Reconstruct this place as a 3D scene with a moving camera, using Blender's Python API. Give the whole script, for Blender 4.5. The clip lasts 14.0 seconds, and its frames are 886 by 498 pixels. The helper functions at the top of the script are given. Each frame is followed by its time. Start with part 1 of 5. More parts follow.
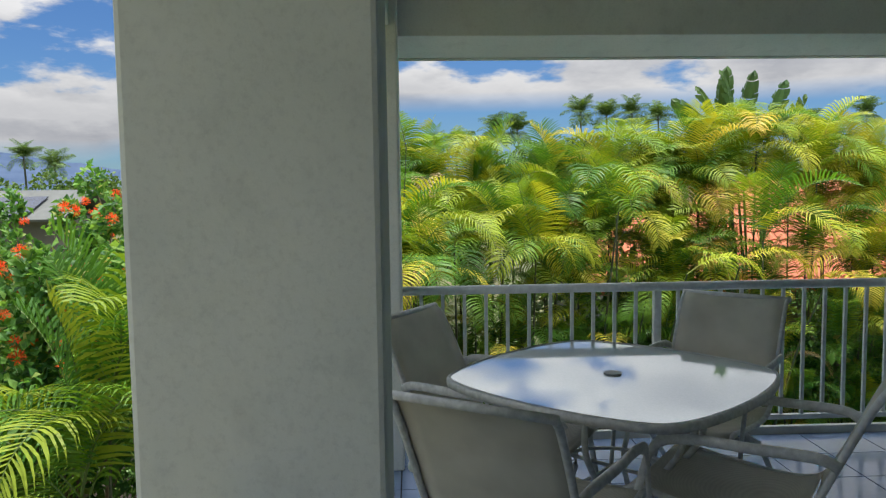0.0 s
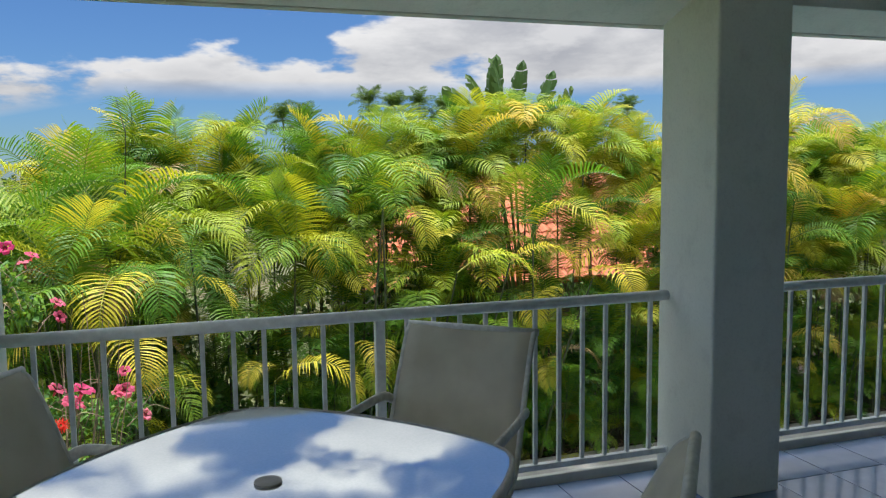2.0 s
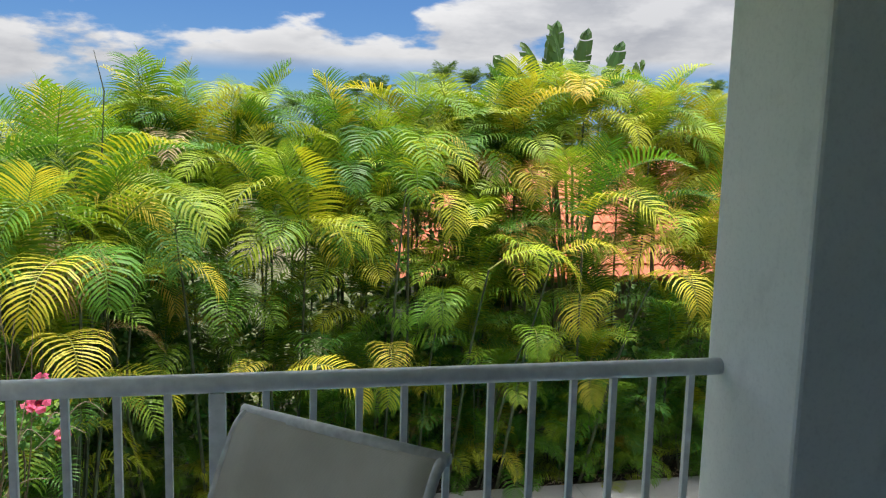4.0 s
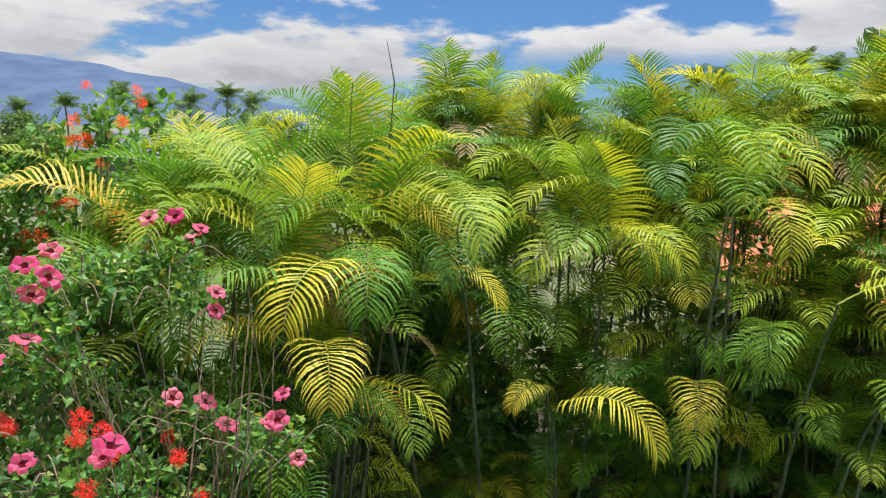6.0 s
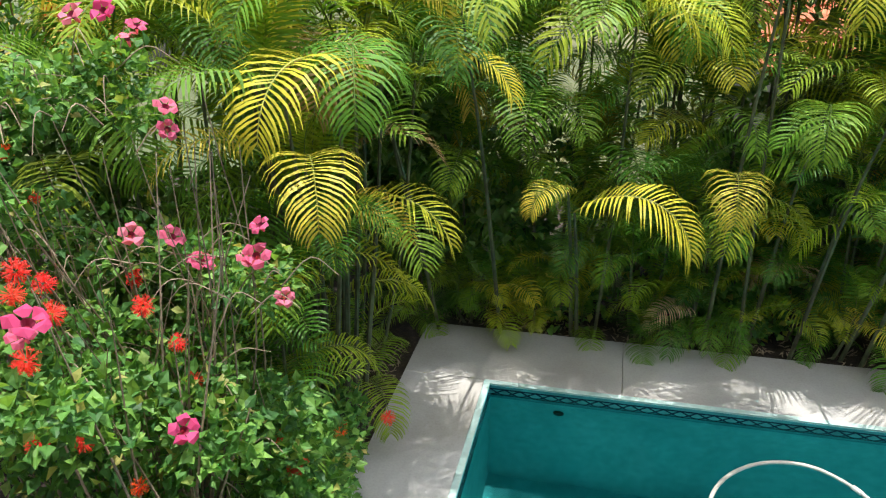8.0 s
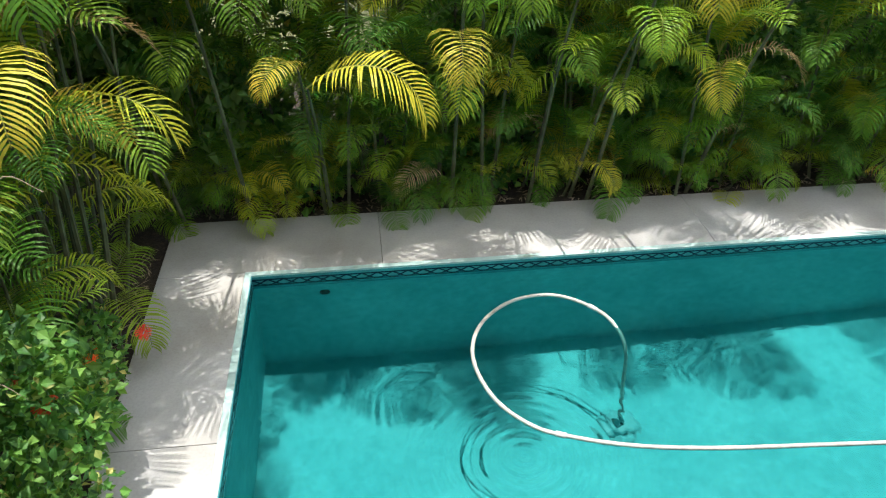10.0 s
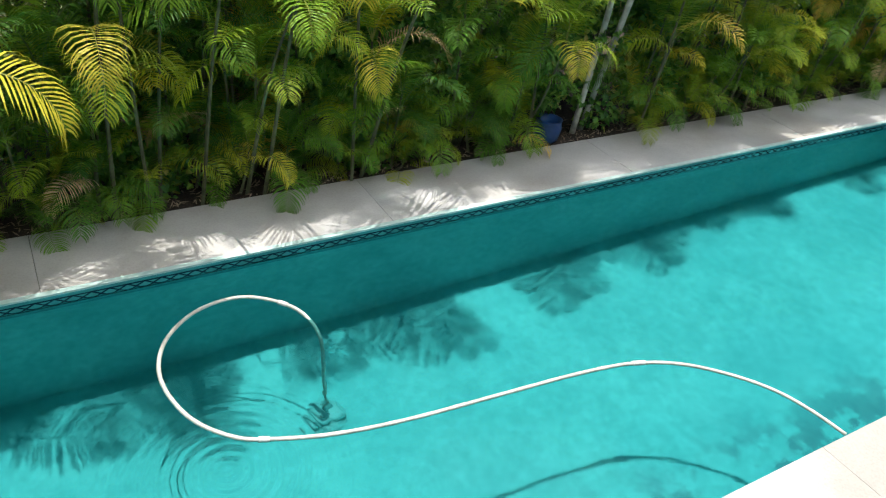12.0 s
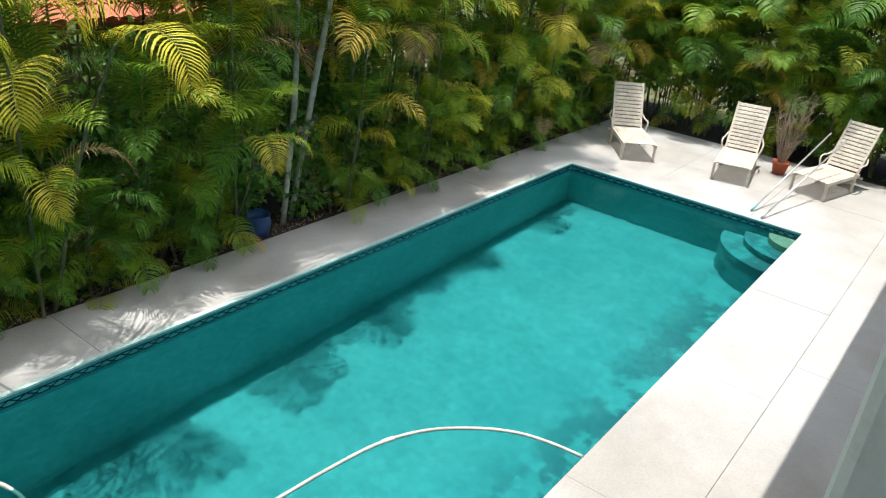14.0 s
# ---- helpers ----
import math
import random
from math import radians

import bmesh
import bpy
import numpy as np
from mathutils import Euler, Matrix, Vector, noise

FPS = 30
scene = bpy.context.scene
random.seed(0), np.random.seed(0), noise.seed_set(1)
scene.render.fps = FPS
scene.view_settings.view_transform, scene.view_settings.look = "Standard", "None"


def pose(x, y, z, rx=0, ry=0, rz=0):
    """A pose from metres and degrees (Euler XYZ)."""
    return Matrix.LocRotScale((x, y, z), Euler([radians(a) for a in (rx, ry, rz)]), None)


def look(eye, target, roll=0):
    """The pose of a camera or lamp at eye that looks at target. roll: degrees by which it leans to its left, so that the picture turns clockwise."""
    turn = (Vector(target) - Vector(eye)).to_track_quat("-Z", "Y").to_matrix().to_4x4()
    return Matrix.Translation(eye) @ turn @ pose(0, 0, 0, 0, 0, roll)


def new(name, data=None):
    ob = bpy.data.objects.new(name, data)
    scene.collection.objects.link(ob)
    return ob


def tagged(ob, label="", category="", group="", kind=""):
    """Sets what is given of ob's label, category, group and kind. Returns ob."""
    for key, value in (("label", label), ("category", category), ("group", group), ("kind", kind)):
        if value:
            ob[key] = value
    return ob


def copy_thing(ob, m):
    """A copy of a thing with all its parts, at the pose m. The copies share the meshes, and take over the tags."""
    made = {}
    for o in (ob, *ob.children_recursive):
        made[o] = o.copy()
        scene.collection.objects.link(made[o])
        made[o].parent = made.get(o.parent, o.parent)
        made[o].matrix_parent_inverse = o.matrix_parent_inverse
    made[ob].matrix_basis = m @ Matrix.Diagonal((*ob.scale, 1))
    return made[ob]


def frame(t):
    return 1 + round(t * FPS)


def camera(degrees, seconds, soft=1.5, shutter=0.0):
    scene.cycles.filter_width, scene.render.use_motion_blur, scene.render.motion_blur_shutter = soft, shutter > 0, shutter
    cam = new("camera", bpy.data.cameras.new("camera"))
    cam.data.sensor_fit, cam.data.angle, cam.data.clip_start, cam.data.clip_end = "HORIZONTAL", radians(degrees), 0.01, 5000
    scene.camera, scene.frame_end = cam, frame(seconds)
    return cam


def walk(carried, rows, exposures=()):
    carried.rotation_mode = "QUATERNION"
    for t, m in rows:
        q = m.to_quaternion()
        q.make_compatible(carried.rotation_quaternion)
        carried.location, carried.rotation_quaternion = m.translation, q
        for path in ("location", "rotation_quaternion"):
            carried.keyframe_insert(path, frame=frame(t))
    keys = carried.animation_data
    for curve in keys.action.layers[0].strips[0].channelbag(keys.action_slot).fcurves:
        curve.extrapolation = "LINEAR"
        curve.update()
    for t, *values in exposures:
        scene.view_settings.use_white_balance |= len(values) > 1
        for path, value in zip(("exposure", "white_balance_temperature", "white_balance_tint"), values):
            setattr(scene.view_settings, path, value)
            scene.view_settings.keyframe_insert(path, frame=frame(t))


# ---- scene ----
cam = camera(60.3, 14.0, soft=1.2)
METRES, EYE, TILT, LEAN, TURN = 5.4, 1.5, 0.0, 0.0, -2.3
ROWS = [
    (0.0, 0.0, 0.0, 0.0, -0.06, -4.81, 0.77),
    (0.5, 0.0226, 0.044, -0.0012, -6.56, -5.75, 0.15),
    (1.0, 0.0503, 0.0899, -0.0001, -8.38, -6.14, -0.42),
    (1.5, 0.0782, 0.1449, -0.0021, -11.52, -6.11, 0.46),
    (2.0, 0.1166, 0.2041, 0.0027, -15.36, -5.69, 0.77),
    (4.5, 0.2918, 0.4875, 0.0032, -5.27, -7.71, -2.61),
    (5.0, 0.3069, 0.5417, 0.006, 1.36, -8.05, -2.9),
    (5.5, 0.3222, 0.5932, 0.0066, 9.19, -8.41, -2.73),
    (6.0, 0.32, 0.6442, 0.0061, 14.89, -8.4, -1.88),
    (6.5, 0.3108, 0.6948, 0.0073, 17.72, -9.21, -1.32),
    (7.0, 0.3083, 0.741, 0.0054, 20.71, -12.8, -0.97),
    (7.5, 0.3024, 0.7719, 0.0002, 20.2, -18.8, 0.21),
    (8.0, 0.2906, 0.7954, -0.0061, 15.23, -24.72, 0.73),
    (8.5, 0.2907, 0.8023, -0.0092, 10.01, -28.84, 0.71),
    (11.0, 0.3329, 0.8176, -0.0126, -15.08, -34.76, -2.36),
    (11.5, 0.3427, 0.8196, -0.0131, -21.0, -34.37, -4.19),
    (12.0, 0.3506, 0.8193, -0.012, -27.18, -33.59, -5.74),
    (12.5, 0.3585, 0.8178, -0.0113, -33.18, -32.37, -6.33),
    (13.0, 0.3683, 0.8171, -0.0144, -39.28, -30.92, -6.32),
    (13.5, 0.3775, 0.8159, -0.0117, -44.92, -29.27, -6.21),
    (14.0, 0.3855, 0.8159, -0.0068, -49.83, -25.08, -5.34),
]
walk(cam, [(t, pose(0, 0, EYE, TILT, LEAN, TURN) @ pose(METRES * x, METRES * y, METRES * z, 90 + pitch, roll, yaw)) for t, x, y, z, yaw, pitch, roll in ROWS],
     exposures=[(0.0, 0.60), (0.5, 0.92), (1.0, 0.88), (2.0, 0.68), (4.5, 0.72), (7.0, 0.72), (8.0, 0.94), (8.5, 0.98), (11.0, 0.98), (12.5, 0.88), (14.0, 0.70)])

SUN, SKY, CLOUD_SEED, CLOUD_LOW = 3.7, 0.115, 7.3, 0.540
CLOUD_WHITE, CLOUD_GREY, SKY_TINT = (3.9, 3.9, 3.95, 1), (2.1, 2.18, 2.4, 1), (0.25, 0.38, 0.56, 1)

# ---- light ----
SUN_EL, SUN_AZ = 84.5, 5.0      # elevation; azimuth from +y towards +x
world = bpy.data.worlds.new("sky")
scene.world = world
world.use_nodes = True


def build_world():
    nt = world.node_tree
    nt.nodes.clear()
    N, L = nt.nodes.new, nt.links.new
    out, bg = N("ShaderNodeOutputWorld"), N("ShaderNodeBackground")
    sky = N("ShaderNodeTexSky")
    sky.sky_type = "NISHITA"
    sky.sun_disc = False
    sky.sun_elevation, sky.sun_rotation = radians(SUN_EL), radians(SUN_AZ)
    sky.air_density, sky.dust_density, sky.ozone_density = 1.0, 0.3, 2.5
    co = N("ShaderNodeTexCoord")
    sep = N("ShaderNodeSeparateXYZ")
    L(co.outputs["Generated"], sep.inputs[0])

    def m(op, a, b=None, c=None, clamp=False):
        n = N("ShaderNodeMath")
        n.operation, n.use_clamp = op, clamp
        for i, v in enumerate((a, b, c)):
            if v is None:
                continue
            if isinstance(v, (int, float)):
                n.inputs[i].default_value = v
            else:
                L(v, n.inputs[i])
        return n.outputs[0]
    comb = N("ShaderNodeCombineXYZ")
    L(m("ADD", sep.outputs[0], CLOUD_SEED), comb.inputs[0])
    L(sep.outputs[1], comb.inputs[1])
    L(m("MULTIPLY", sep.outputs[2], 2.9), comb.inputs[2])

    def noise_tex(scale, detail, rough, offset=(0, 0, 0)):
        mp = N("ShaderNodeMapping")
        mp.inputs["Location"].default_value = offset
        L(comb.outputs[0], mp.inputs[0])
        n = N("ShaderNodeTexNoise")
        n.inputs["Scale"].default_value, n.inputs["Detail"].default_value, n.inputs["Roughness"].default_value = scale, detail, rough
        L(mp.outputs[0], n.inputs["Vector"])
        return n.outputs["Fac"]
    big = noise_tex(1.5, 3, 0.5)
    mid = noise_tex(5.0, 9, 0.56)
    den = m("ADD", m("MULTIPLY", big, 0.55), m("MULTIPLY", mid, 0.6))
    mid2 = noise_tex(5.0, 9, 0.56, (0.0, 0.0, 0.06))
    den2 = m("ADD", m("MULTIPLY", big, 0.55), m("MULTIPLY", mid2, 0.6))
    cover = N("ShaderNodeMapRange")
    cover.interpolation_type = "SMOOTHSTEP"
    cover.inputs["From Min"].default_value, cover.inputs["From Max"].default_value = CLOUD_LOW, CLOUD_LOW + 0.055
    L(den, cover.inputs["Value"])
    shade = N("ShaderNodeMapRange")
    shade.inputs["From Min"].default_value, shade.inputs["From Max"].default_value = -0.045, 0.05
    L(m("SUBTRACT", den2, den), shade.inputs["Value"])
    core = N("ShaderNodeMapRange")
    core.inputs["From Min"].default_value, core.inputs["From Max"].default_value = CLOUD_LOW + 0.05, CLOUD_LOW + 0.17
    L(den, core.inputs["Value"])
    dark = m("MULTIPLY", m("ADD", m("MULTIPLY", core.outputs[0], 0.40), m("MULTIPLY", shade.outputs[0], 0.60)), 1.0, clamp=True)
    ccol = N("ShaderNodeMix")
    ccol.data_type = "RGBA"
    L(dark, ccol.inputs["Factor"])
    ccol.inputs[6].default_value, ccol.inputs[7].default_value = CLOUD_WHITE, CLOUD_GREY
    glow = N("ShaderNodeVectorMath")
    glow.operation = "SCALE"
    L(ccol.outputs[2], glow.inputs[0])
    L(m("MULTIPLY_ADD", m("POWER", m("MAXIMUM", sep.outputs[2], 0.0), 2.0), 6.0, 1.0), glow.inputs["Scale"])
    tint = N("ShaderNodeMix")
    tint.data_type, tint.blend_type = "RGBA", "MULTIPLY"
    tint.inputs["Factor"].default_value = 1.0
    L(sky.outputs[0], tint.inputs[6])
    tint.inputs[7].default_value = SKY_TINT
    mix = N("ShaderNodeMix")
    mix.data_type = "RGBA"
    above = N("ShaderNodeMapRange")
    above.inputs["From Min"].default_value, above.inputs["From Max"].default_value = 0.092, 0.118
    west = m("MULTIPLY", m("SUBTRACT", -0.10, sep.outputs[0], clamp=True), 0.22)
    L(m("ADD", sep.outputs[2], m("MINIMUM", west, 0.06)), above.inputs["Value"])
    L(m("MULTIPLY", cover.outputs[0], above.outputs[0]), mix.inputs["Factor"])
    L(tint.outputs[2], mix.inputs[6])
    L(glow.outputs[0], mix.inputs[7])
    L(mix.outputs[2], bg.inputs[0])
    bg.inputs[1].default_value = SKY
    L(bg.outputs[0], out.inputs[0])


build_world()
sun = new("sun", bpy.data.lights.new("sun", "SUN"))
sun.data.energy, sun.data.angle, sun.data.color = SUN, radians(0.5), (1.0, 0.96, 0.90)
_a, _e = radians(SUN_AZ), radians(SUN_EL)
sun.matrix_world = look((0, 0, 30), Vector((0, 0, 30)) - Vector((math.sin(_a) * math.cos(_e), math.cos(_a) * math.cos(_e), math.sin(_e))))


# ---- materials ----
class Mat:
    """A procedural material on a Principled shader."""

    def __init__(self, name, rough=0.6, metal=0.0, spec=0.5):
        self.m = bpy.data.materials.new(name)
        self.m.use_nodes = True
        self.nt = self.m.node_tree
        self.p = self.nt.nodes["Principled BSDF"]
        self.p.inputs["Roughness"].default_value = rough
        self.p.inputs["Metallic"].default_value = metal
        self.p.inputs["Specular IOR Level"].default_value = spec
        self.co = self.nt.nodes.new("ShaderNodeTexCoord").outputs["Object"]

    def node(self, kind, **kw):
        n = self.nt.nodes.new(kind)
        for k, v in kw.items():
            n.inputs[k].default_value = v
        return n

    def link(self, a, b):
        self.nt.links.new(a, b)

    def noise(self, scale, detail=4, rough=0.55, stretch=(1, 1, 1), space=None):
        mp = self.node("ShaderNodeMapping")
        mp.inputs["Scale"].default_value = stretch
        self.link(space or self.co, mp.inputs[0])
        n = self.node("ShaderNodeTexNoise", Scale=scale, Detail=detail, Roughness=rough)
        self.link(mp.outputs[0], n.inputs["Vector"])
        return n.outputs["Fac"]

    def ramp(self, fac, *stops):
        r = self.node("ShaderNodeValToRGB")
        while len(r.color_ramp.elements) < len(stops):
            r.color_ramp.elements.new(0.5)
        for e, (pos, col) in zip(r.color_ramp.elements, stops):
            e.position, e.color = pos, (*col, 1)
        self.link(fac, r.inputs[0])
        return r.outputs[0]

    def blend(self, fac, a, b, mode="MIX"):
        n = self.node("ShaderNodeMix")
        n.data_type, n.blend_type = "RGBA", mode
        for sock, v in ((n.inputs["Factor"], fac), (n.inputs[6], a), (n.inputs[7], b)):
            if isinstance(v, tuple):
                sock.default_value = (*v, 1)
            elif isinstance(v, (int, float)):
                sock.default_value = v
            else:
                self.link(v, sock)
        return n.outputs[2]

    def world_space(self):
        return self.node("ShaderNodeNewGeometry").outputs["Position"]

    def random(self):
        return self.node("ShaderNodeObjectInfo").outputs["Random"]

    def colour(self, sock):
        self.link(sock, self.p.inputs["Base Color"])
        return self

    def bump(self, sock, strength=0.3, distance=0.01):
        b = self.node("ShaderNodeBump", Strength=strength, Distance=distance)
        self.link(sock, b.inputs["Height"])
        self.link(b.outputs[0], self.p.inputs["Normal"])
        return self


def plain(name, c, rough=0.6, metal=0.0, scale=25, vary=0.12, bump=0.1, spec=0.5):
    """Even paint, metal or plastic with slight blotches and fine relief."""
    k = Mat(name, rough, metal, spec)
    w = k.world_space()
    lo, hi = tuple(v * (1 - vary) for v in c), tuple(min(1, v * (1 + vary)) for v in c)
    a = k.ramp(k.noise(scale, 5, space=w), (0.3, lo), (0.7, hi))
    b = k.ramp(k.noise(scale * 0.12, 3, space=w), (0.35, tuple(1 - vary for _ in c)), (0.65, (1, 1, 1)))
    k.colour(k.blend(1.0, a, b, "MULTIPLY"))
    k.bump(k.noise(scale * 8, 3, space=w), bump, 0.002)
    return k.m


def stucco():
    k = Mat("painted_stucco", 0.75)
    w = k.world_space()
    a = k.ramp(k.noise(2.2, 6, space=w), (0.3, (0.70, 0.73, 0.68)), (0.7, (0.80, 0.82, 0.77)))
    b = k.ramp(k.noise(9, 6, 0.6, (1, 1, 0.8), space=w), (0.30, (0.84, 0.84, 0.84)), (0.46, (1, 1, 1)))
    c = k.ramp(k.noise(70, 5, 0.7, space=w), (0.30, (0.86, 0.86, 0.86)), (0.5, (1, 1, 1)))
    k.colour(k.blend(0.7, k.blend(0.6, a, b, "MULTIPLY"), c, "MULTIPLY"))
    lump = k.blend(0.5, k.noise(26, 6, 0.6, (1, 1, 0.8), space=w), k.noise(75, 6, 0.7, space=w))
    k.bump(lump, 0.32, 0.005)
    return k.m


def leaf_mat(name, stops, trans=0.30, rough=0.48, grain=0.25, island=False):
    """Leaf: gloss on a diffuse face, with light coming through it."""
    k = Mat(name, rough, 0, 0.26)
    col = k.ramp(k.node("ShaderNodeNewGeometry").outputs["Random Per Island"] if island else k.random(), *stops)
    g = k.ramp(k.noise(3.0, 3), (0.3, (1 - grain,) * 3), (0.7, (1 + grain,) * 3))
    col = k.blend(1.0, col, g, "MULTIPLY")
    k.colour(col)
    t = k.node("ShaderNodeBsdfTranslucent")
    bright = k.blend(1.0, col, (1.7, 1.55, 0.7), "MULTIPLY")
    k.link(bright, t.inputs[0])
    mx = k.node("ShaderNodeMixShader")
    mx.inputs[0].default_value = trans
    k.link(k.p.outputs[0], mx.inputs[1])
    k.link(t.outputs[0], mx.inputs[2])
    k.link(mx.outputs[0], k.nt.nodes["Material Output"].inputs[0])
    return k.m


def water_mat():
    k = Mat("pool_water", 0.0)
    k.nt.nodes.remove(k.p)
    w = k.world_space()
    g = k.node("ShaderNodeBsdfGlass", Roughness=0.0, IOR=1.33)
    g.inputs["Color"].default_value = (0.17, 0.45, 0.465, 1)
    wave = k.node("ShaderNodeTexWave", Scale=3.2, Distortion=1.3, Detail=2)
    wave.wave_type, wave.rings_direction = "RINGS", "Z"
    wave.inputs["Detail Scale"].default_value = 1.2
    mp = k.node("ShaderNodeMapping")
    mp.inputs["Location"].default_value = (-2.9, -7.99, 0)
    mp.inputs["Scale"].default_value = (1, 1, 0)
    k.link(w, mp.inputs[0])
    k.link(mp.outputs[0], wave.inputs["Vector"])
    dist = k.node("ShaderNodeVectorMath")
    dist.operation = "LENGTH"
    k.link(mp.outputs[0], dist.inputs[0])
    fall = k.node("ShaderNodeMapRange")
    fall.inputs["From Min"].default_value, fall.inputs["From Max"].default_value = 0.25, 1.1
    fall.inputs["To Min"].default_value, fall.inputs["To Max"].default_value = 1.0, 0.0
    k.link(dist.outputs["Value"], fall.inputs["Value"])
    mul = k.node("ShaderNodeMath")
    mul.operation = "MULTIPLY"
    k.link(wave.outputs["Fac"], mul.inputs[0])
    k.link(fall.outputs[0], mul.inputs[1])
    add = k.node("ShaderNodeMath")
    add.operation = "MULTIPLY_ADD"
    k.link(k.noise(7.0, 4, 0.55, (1, 1.6, 1), space=w), add.inputs[0])
    add.inputs[1].default_value = 0.5
    k.link(mul.outputs[0], add.inputs[2])
    b = k.node("ShaderNodeBump", Strength=1.0, Distance=0.0065)
    k.link(add.outputs[0], b.inputs["Height"])
    k.link(b.outputs[0], g.inputs["Normal"])
    k.link(g.outputs[0], k.nt.nodes["Material Output"].inputs[0])
    return k.m


def tile_floor_mat():
    k = Mat("glazed_blue_grey_tile", 0.13, 0, 0.6)
    w = k.world_space()
    a = k.ramp(k.noise(3.5, 6, 0.6, space=w), (0.3, (0.20, 0.29, 0.47)), (0.7, (0.29, 0.39, 0.58)))
    r = k.ramp(k.random(), (0.0, (0.86, 0.86, 0.86)), (1.0, (1, 1, 1)))
    k.colour(k.blend(1.0, a, r, "MULTIPLY"))
    rr = k.ramp(k.noise(7, 5, space=w), (0.3, (0.10,) * 3), (0.7, (0.24,) * 3))
    k.link(rr, k.p.inputs["Roughness"])
    return k.bump(k.noise(14, 3, space=w), 0.12, 0.002).m


def concrete_mat():
    k = Mat("pool_deck_concrete", 0.85)
    w = k.world_space()
    a = k.ramp(k.noise(1.4, 6, 0.6, space=w), (0.3, (0.39, 0.385, 0.375)), (0.7, (0.47, 0.465, 0.455)))
    b = k.ramp(k.noise(45, 5, 0.7, space=w), (0.3, (0.86,) * 3), (0.55, (1, 1, 1)))
    c = k.ramp(k.noise(0.5, 4, space=w), (0.38, (0.82, 0.79, 0.74)), (0.55, (1, 1, 1)))
    k.colour(k.blend(1.0, k.blend(1.0, a, b, "MULTIPLY"), c, "MULTIPLY"))
    return k.bump(k.noise(90, 5, 0.7, space=w), 0.3, 0.003).m


def plaster_mat():
    k = Mat("pool_plaster", 0.7)
    w = k.world_space()
    a = k.ramp(k.noise(1.6, 6, 0.6, space=w), (0.3, (0.08, 0.40, 0.40)), (0.7, (0.14, 0.51, 0.50)))
    b = k.ramp(k.noise(10.0, 7, 0.7, space=w), (0.36, (0.74, 0.84, 0.86)), (0.60, (1.08, 1.04, 1.04)))
    base = k.blend(1.0, a, b, "MULTIPLY")
    # Mottled darker patches that come in towards the pool's near side
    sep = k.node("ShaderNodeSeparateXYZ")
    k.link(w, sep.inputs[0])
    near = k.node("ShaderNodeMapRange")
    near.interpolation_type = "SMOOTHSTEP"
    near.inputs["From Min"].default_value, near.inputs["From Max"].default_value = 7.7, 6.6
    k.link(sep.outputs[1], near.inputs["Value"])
    dark_patches = k.ramp(k.noise(1.5, 9, 0.68, space=w), (0.47, (0, 0, 0)), (0.54, (1, 1, 1)))
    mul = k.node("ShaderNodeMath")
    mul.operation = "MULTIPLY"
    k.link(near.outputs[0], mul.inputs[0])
    k.link(dark_patches, mul.inputs[1])
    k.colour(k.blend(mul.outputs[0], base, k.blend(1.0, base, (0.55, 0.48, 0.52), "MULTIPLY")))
    return k.m


def waterline_mat():
    k = Mat("waterline_tile", 0.2)
    w = k.world_space()
    wv = k.node("ShaderNodeTexWave", Scale=4.5, Distortion=7.0, Detail=1)
    wv.inputs["Detail Scale"].default_value = 3.0
    k.link(w, wv.inputs["Vector"])
    k.colour(k.ramp(wv.outputs["Fac"], (0.25, (0.004, 0.02, 0.05)), (0.55, (0.01, 0.09, 0.13)), (0.8, (0.10, 0.42, 0.42))))
    return k.m


def soil_mat():
    k = Mat("leaf_litter_soil", 0.95)
    w = k.world_space()
    k.colour(k.ramp(k.noise(22, 7, 0.7, space=w), (0.3, (0.012, 0.008, 0.006)), (0.55, (0.035, 0.024, 0.016)), (0.75, (0.10, 0.065, 0.04))))
    return k.bump(k.noise(30, 6, 0.7, space=w), 0.8, 0.03).m


def ground_mat():
    k = Mat("dry_grass_ground", 0.95)
    w = k.world_space()
    k.colour(k.ramp(k.noise(0.05, 8, 0.65, space=w), (0.35, (0.05, 0.08, 0.03)), (0.55, (0.12, 0.12, 0.05)), (0.7, (0.22, 0.16, 0.09))))
    return k.bump(k.noise(3, 5, space=w), 0.6, 0.1).m


def mesh_fabric():
    k = Mat("sling_fabric", 0.65)
    a = k.ramp(k.noise(6, 5), (0.3, (0.50, 0.47, 0.38)), (0.7, (0.63, 0.60, 0.50)))
    w1 = k.node("ShaderNodeTexWave", Scale=160.0, Distortion=0.4)
    w1.bands_direction = "X"
    k.link(k.co, w1.inputs["Vector"])
    w2 = k.node("ShaderNodeTexWave", Scale=160.0, Distortion=0.4)
    w2.bands_direction = "Z"
    k.link(k.co, w2.inputs["Vector"])
    wv = k.blend(0.5, w1.outputs[0], w2.outputs[0])
    b = k.ramp(wv, (0.2, (0.88,) * 3), (0.8, (1.05,) * 3))
    k.colour(k.blend(1.0, a, b, "MULTIPLY"))
    return k.bump(wv, 0.1, 0.001).m


def table_top_mat():
    k = Mat("table_glass", 0.03, 0.5, 0.9)
    w = k.world_space()
    k.colour(k.ramp(k.noise(120, 3, space=w), (0.3, (0.66, 0.74, 0.76)), (0.7, (0.74, 0.81, 0.83))))
    k.p.inputs["IOR"].default_value = 2.3
    k.link(k.ramp(k.noise(5, 5, space=w), (0.35, (0.02,) * 3), (0.75, (0.10,) * 3)), k.p.inputs["Roughness"])
    return k.m


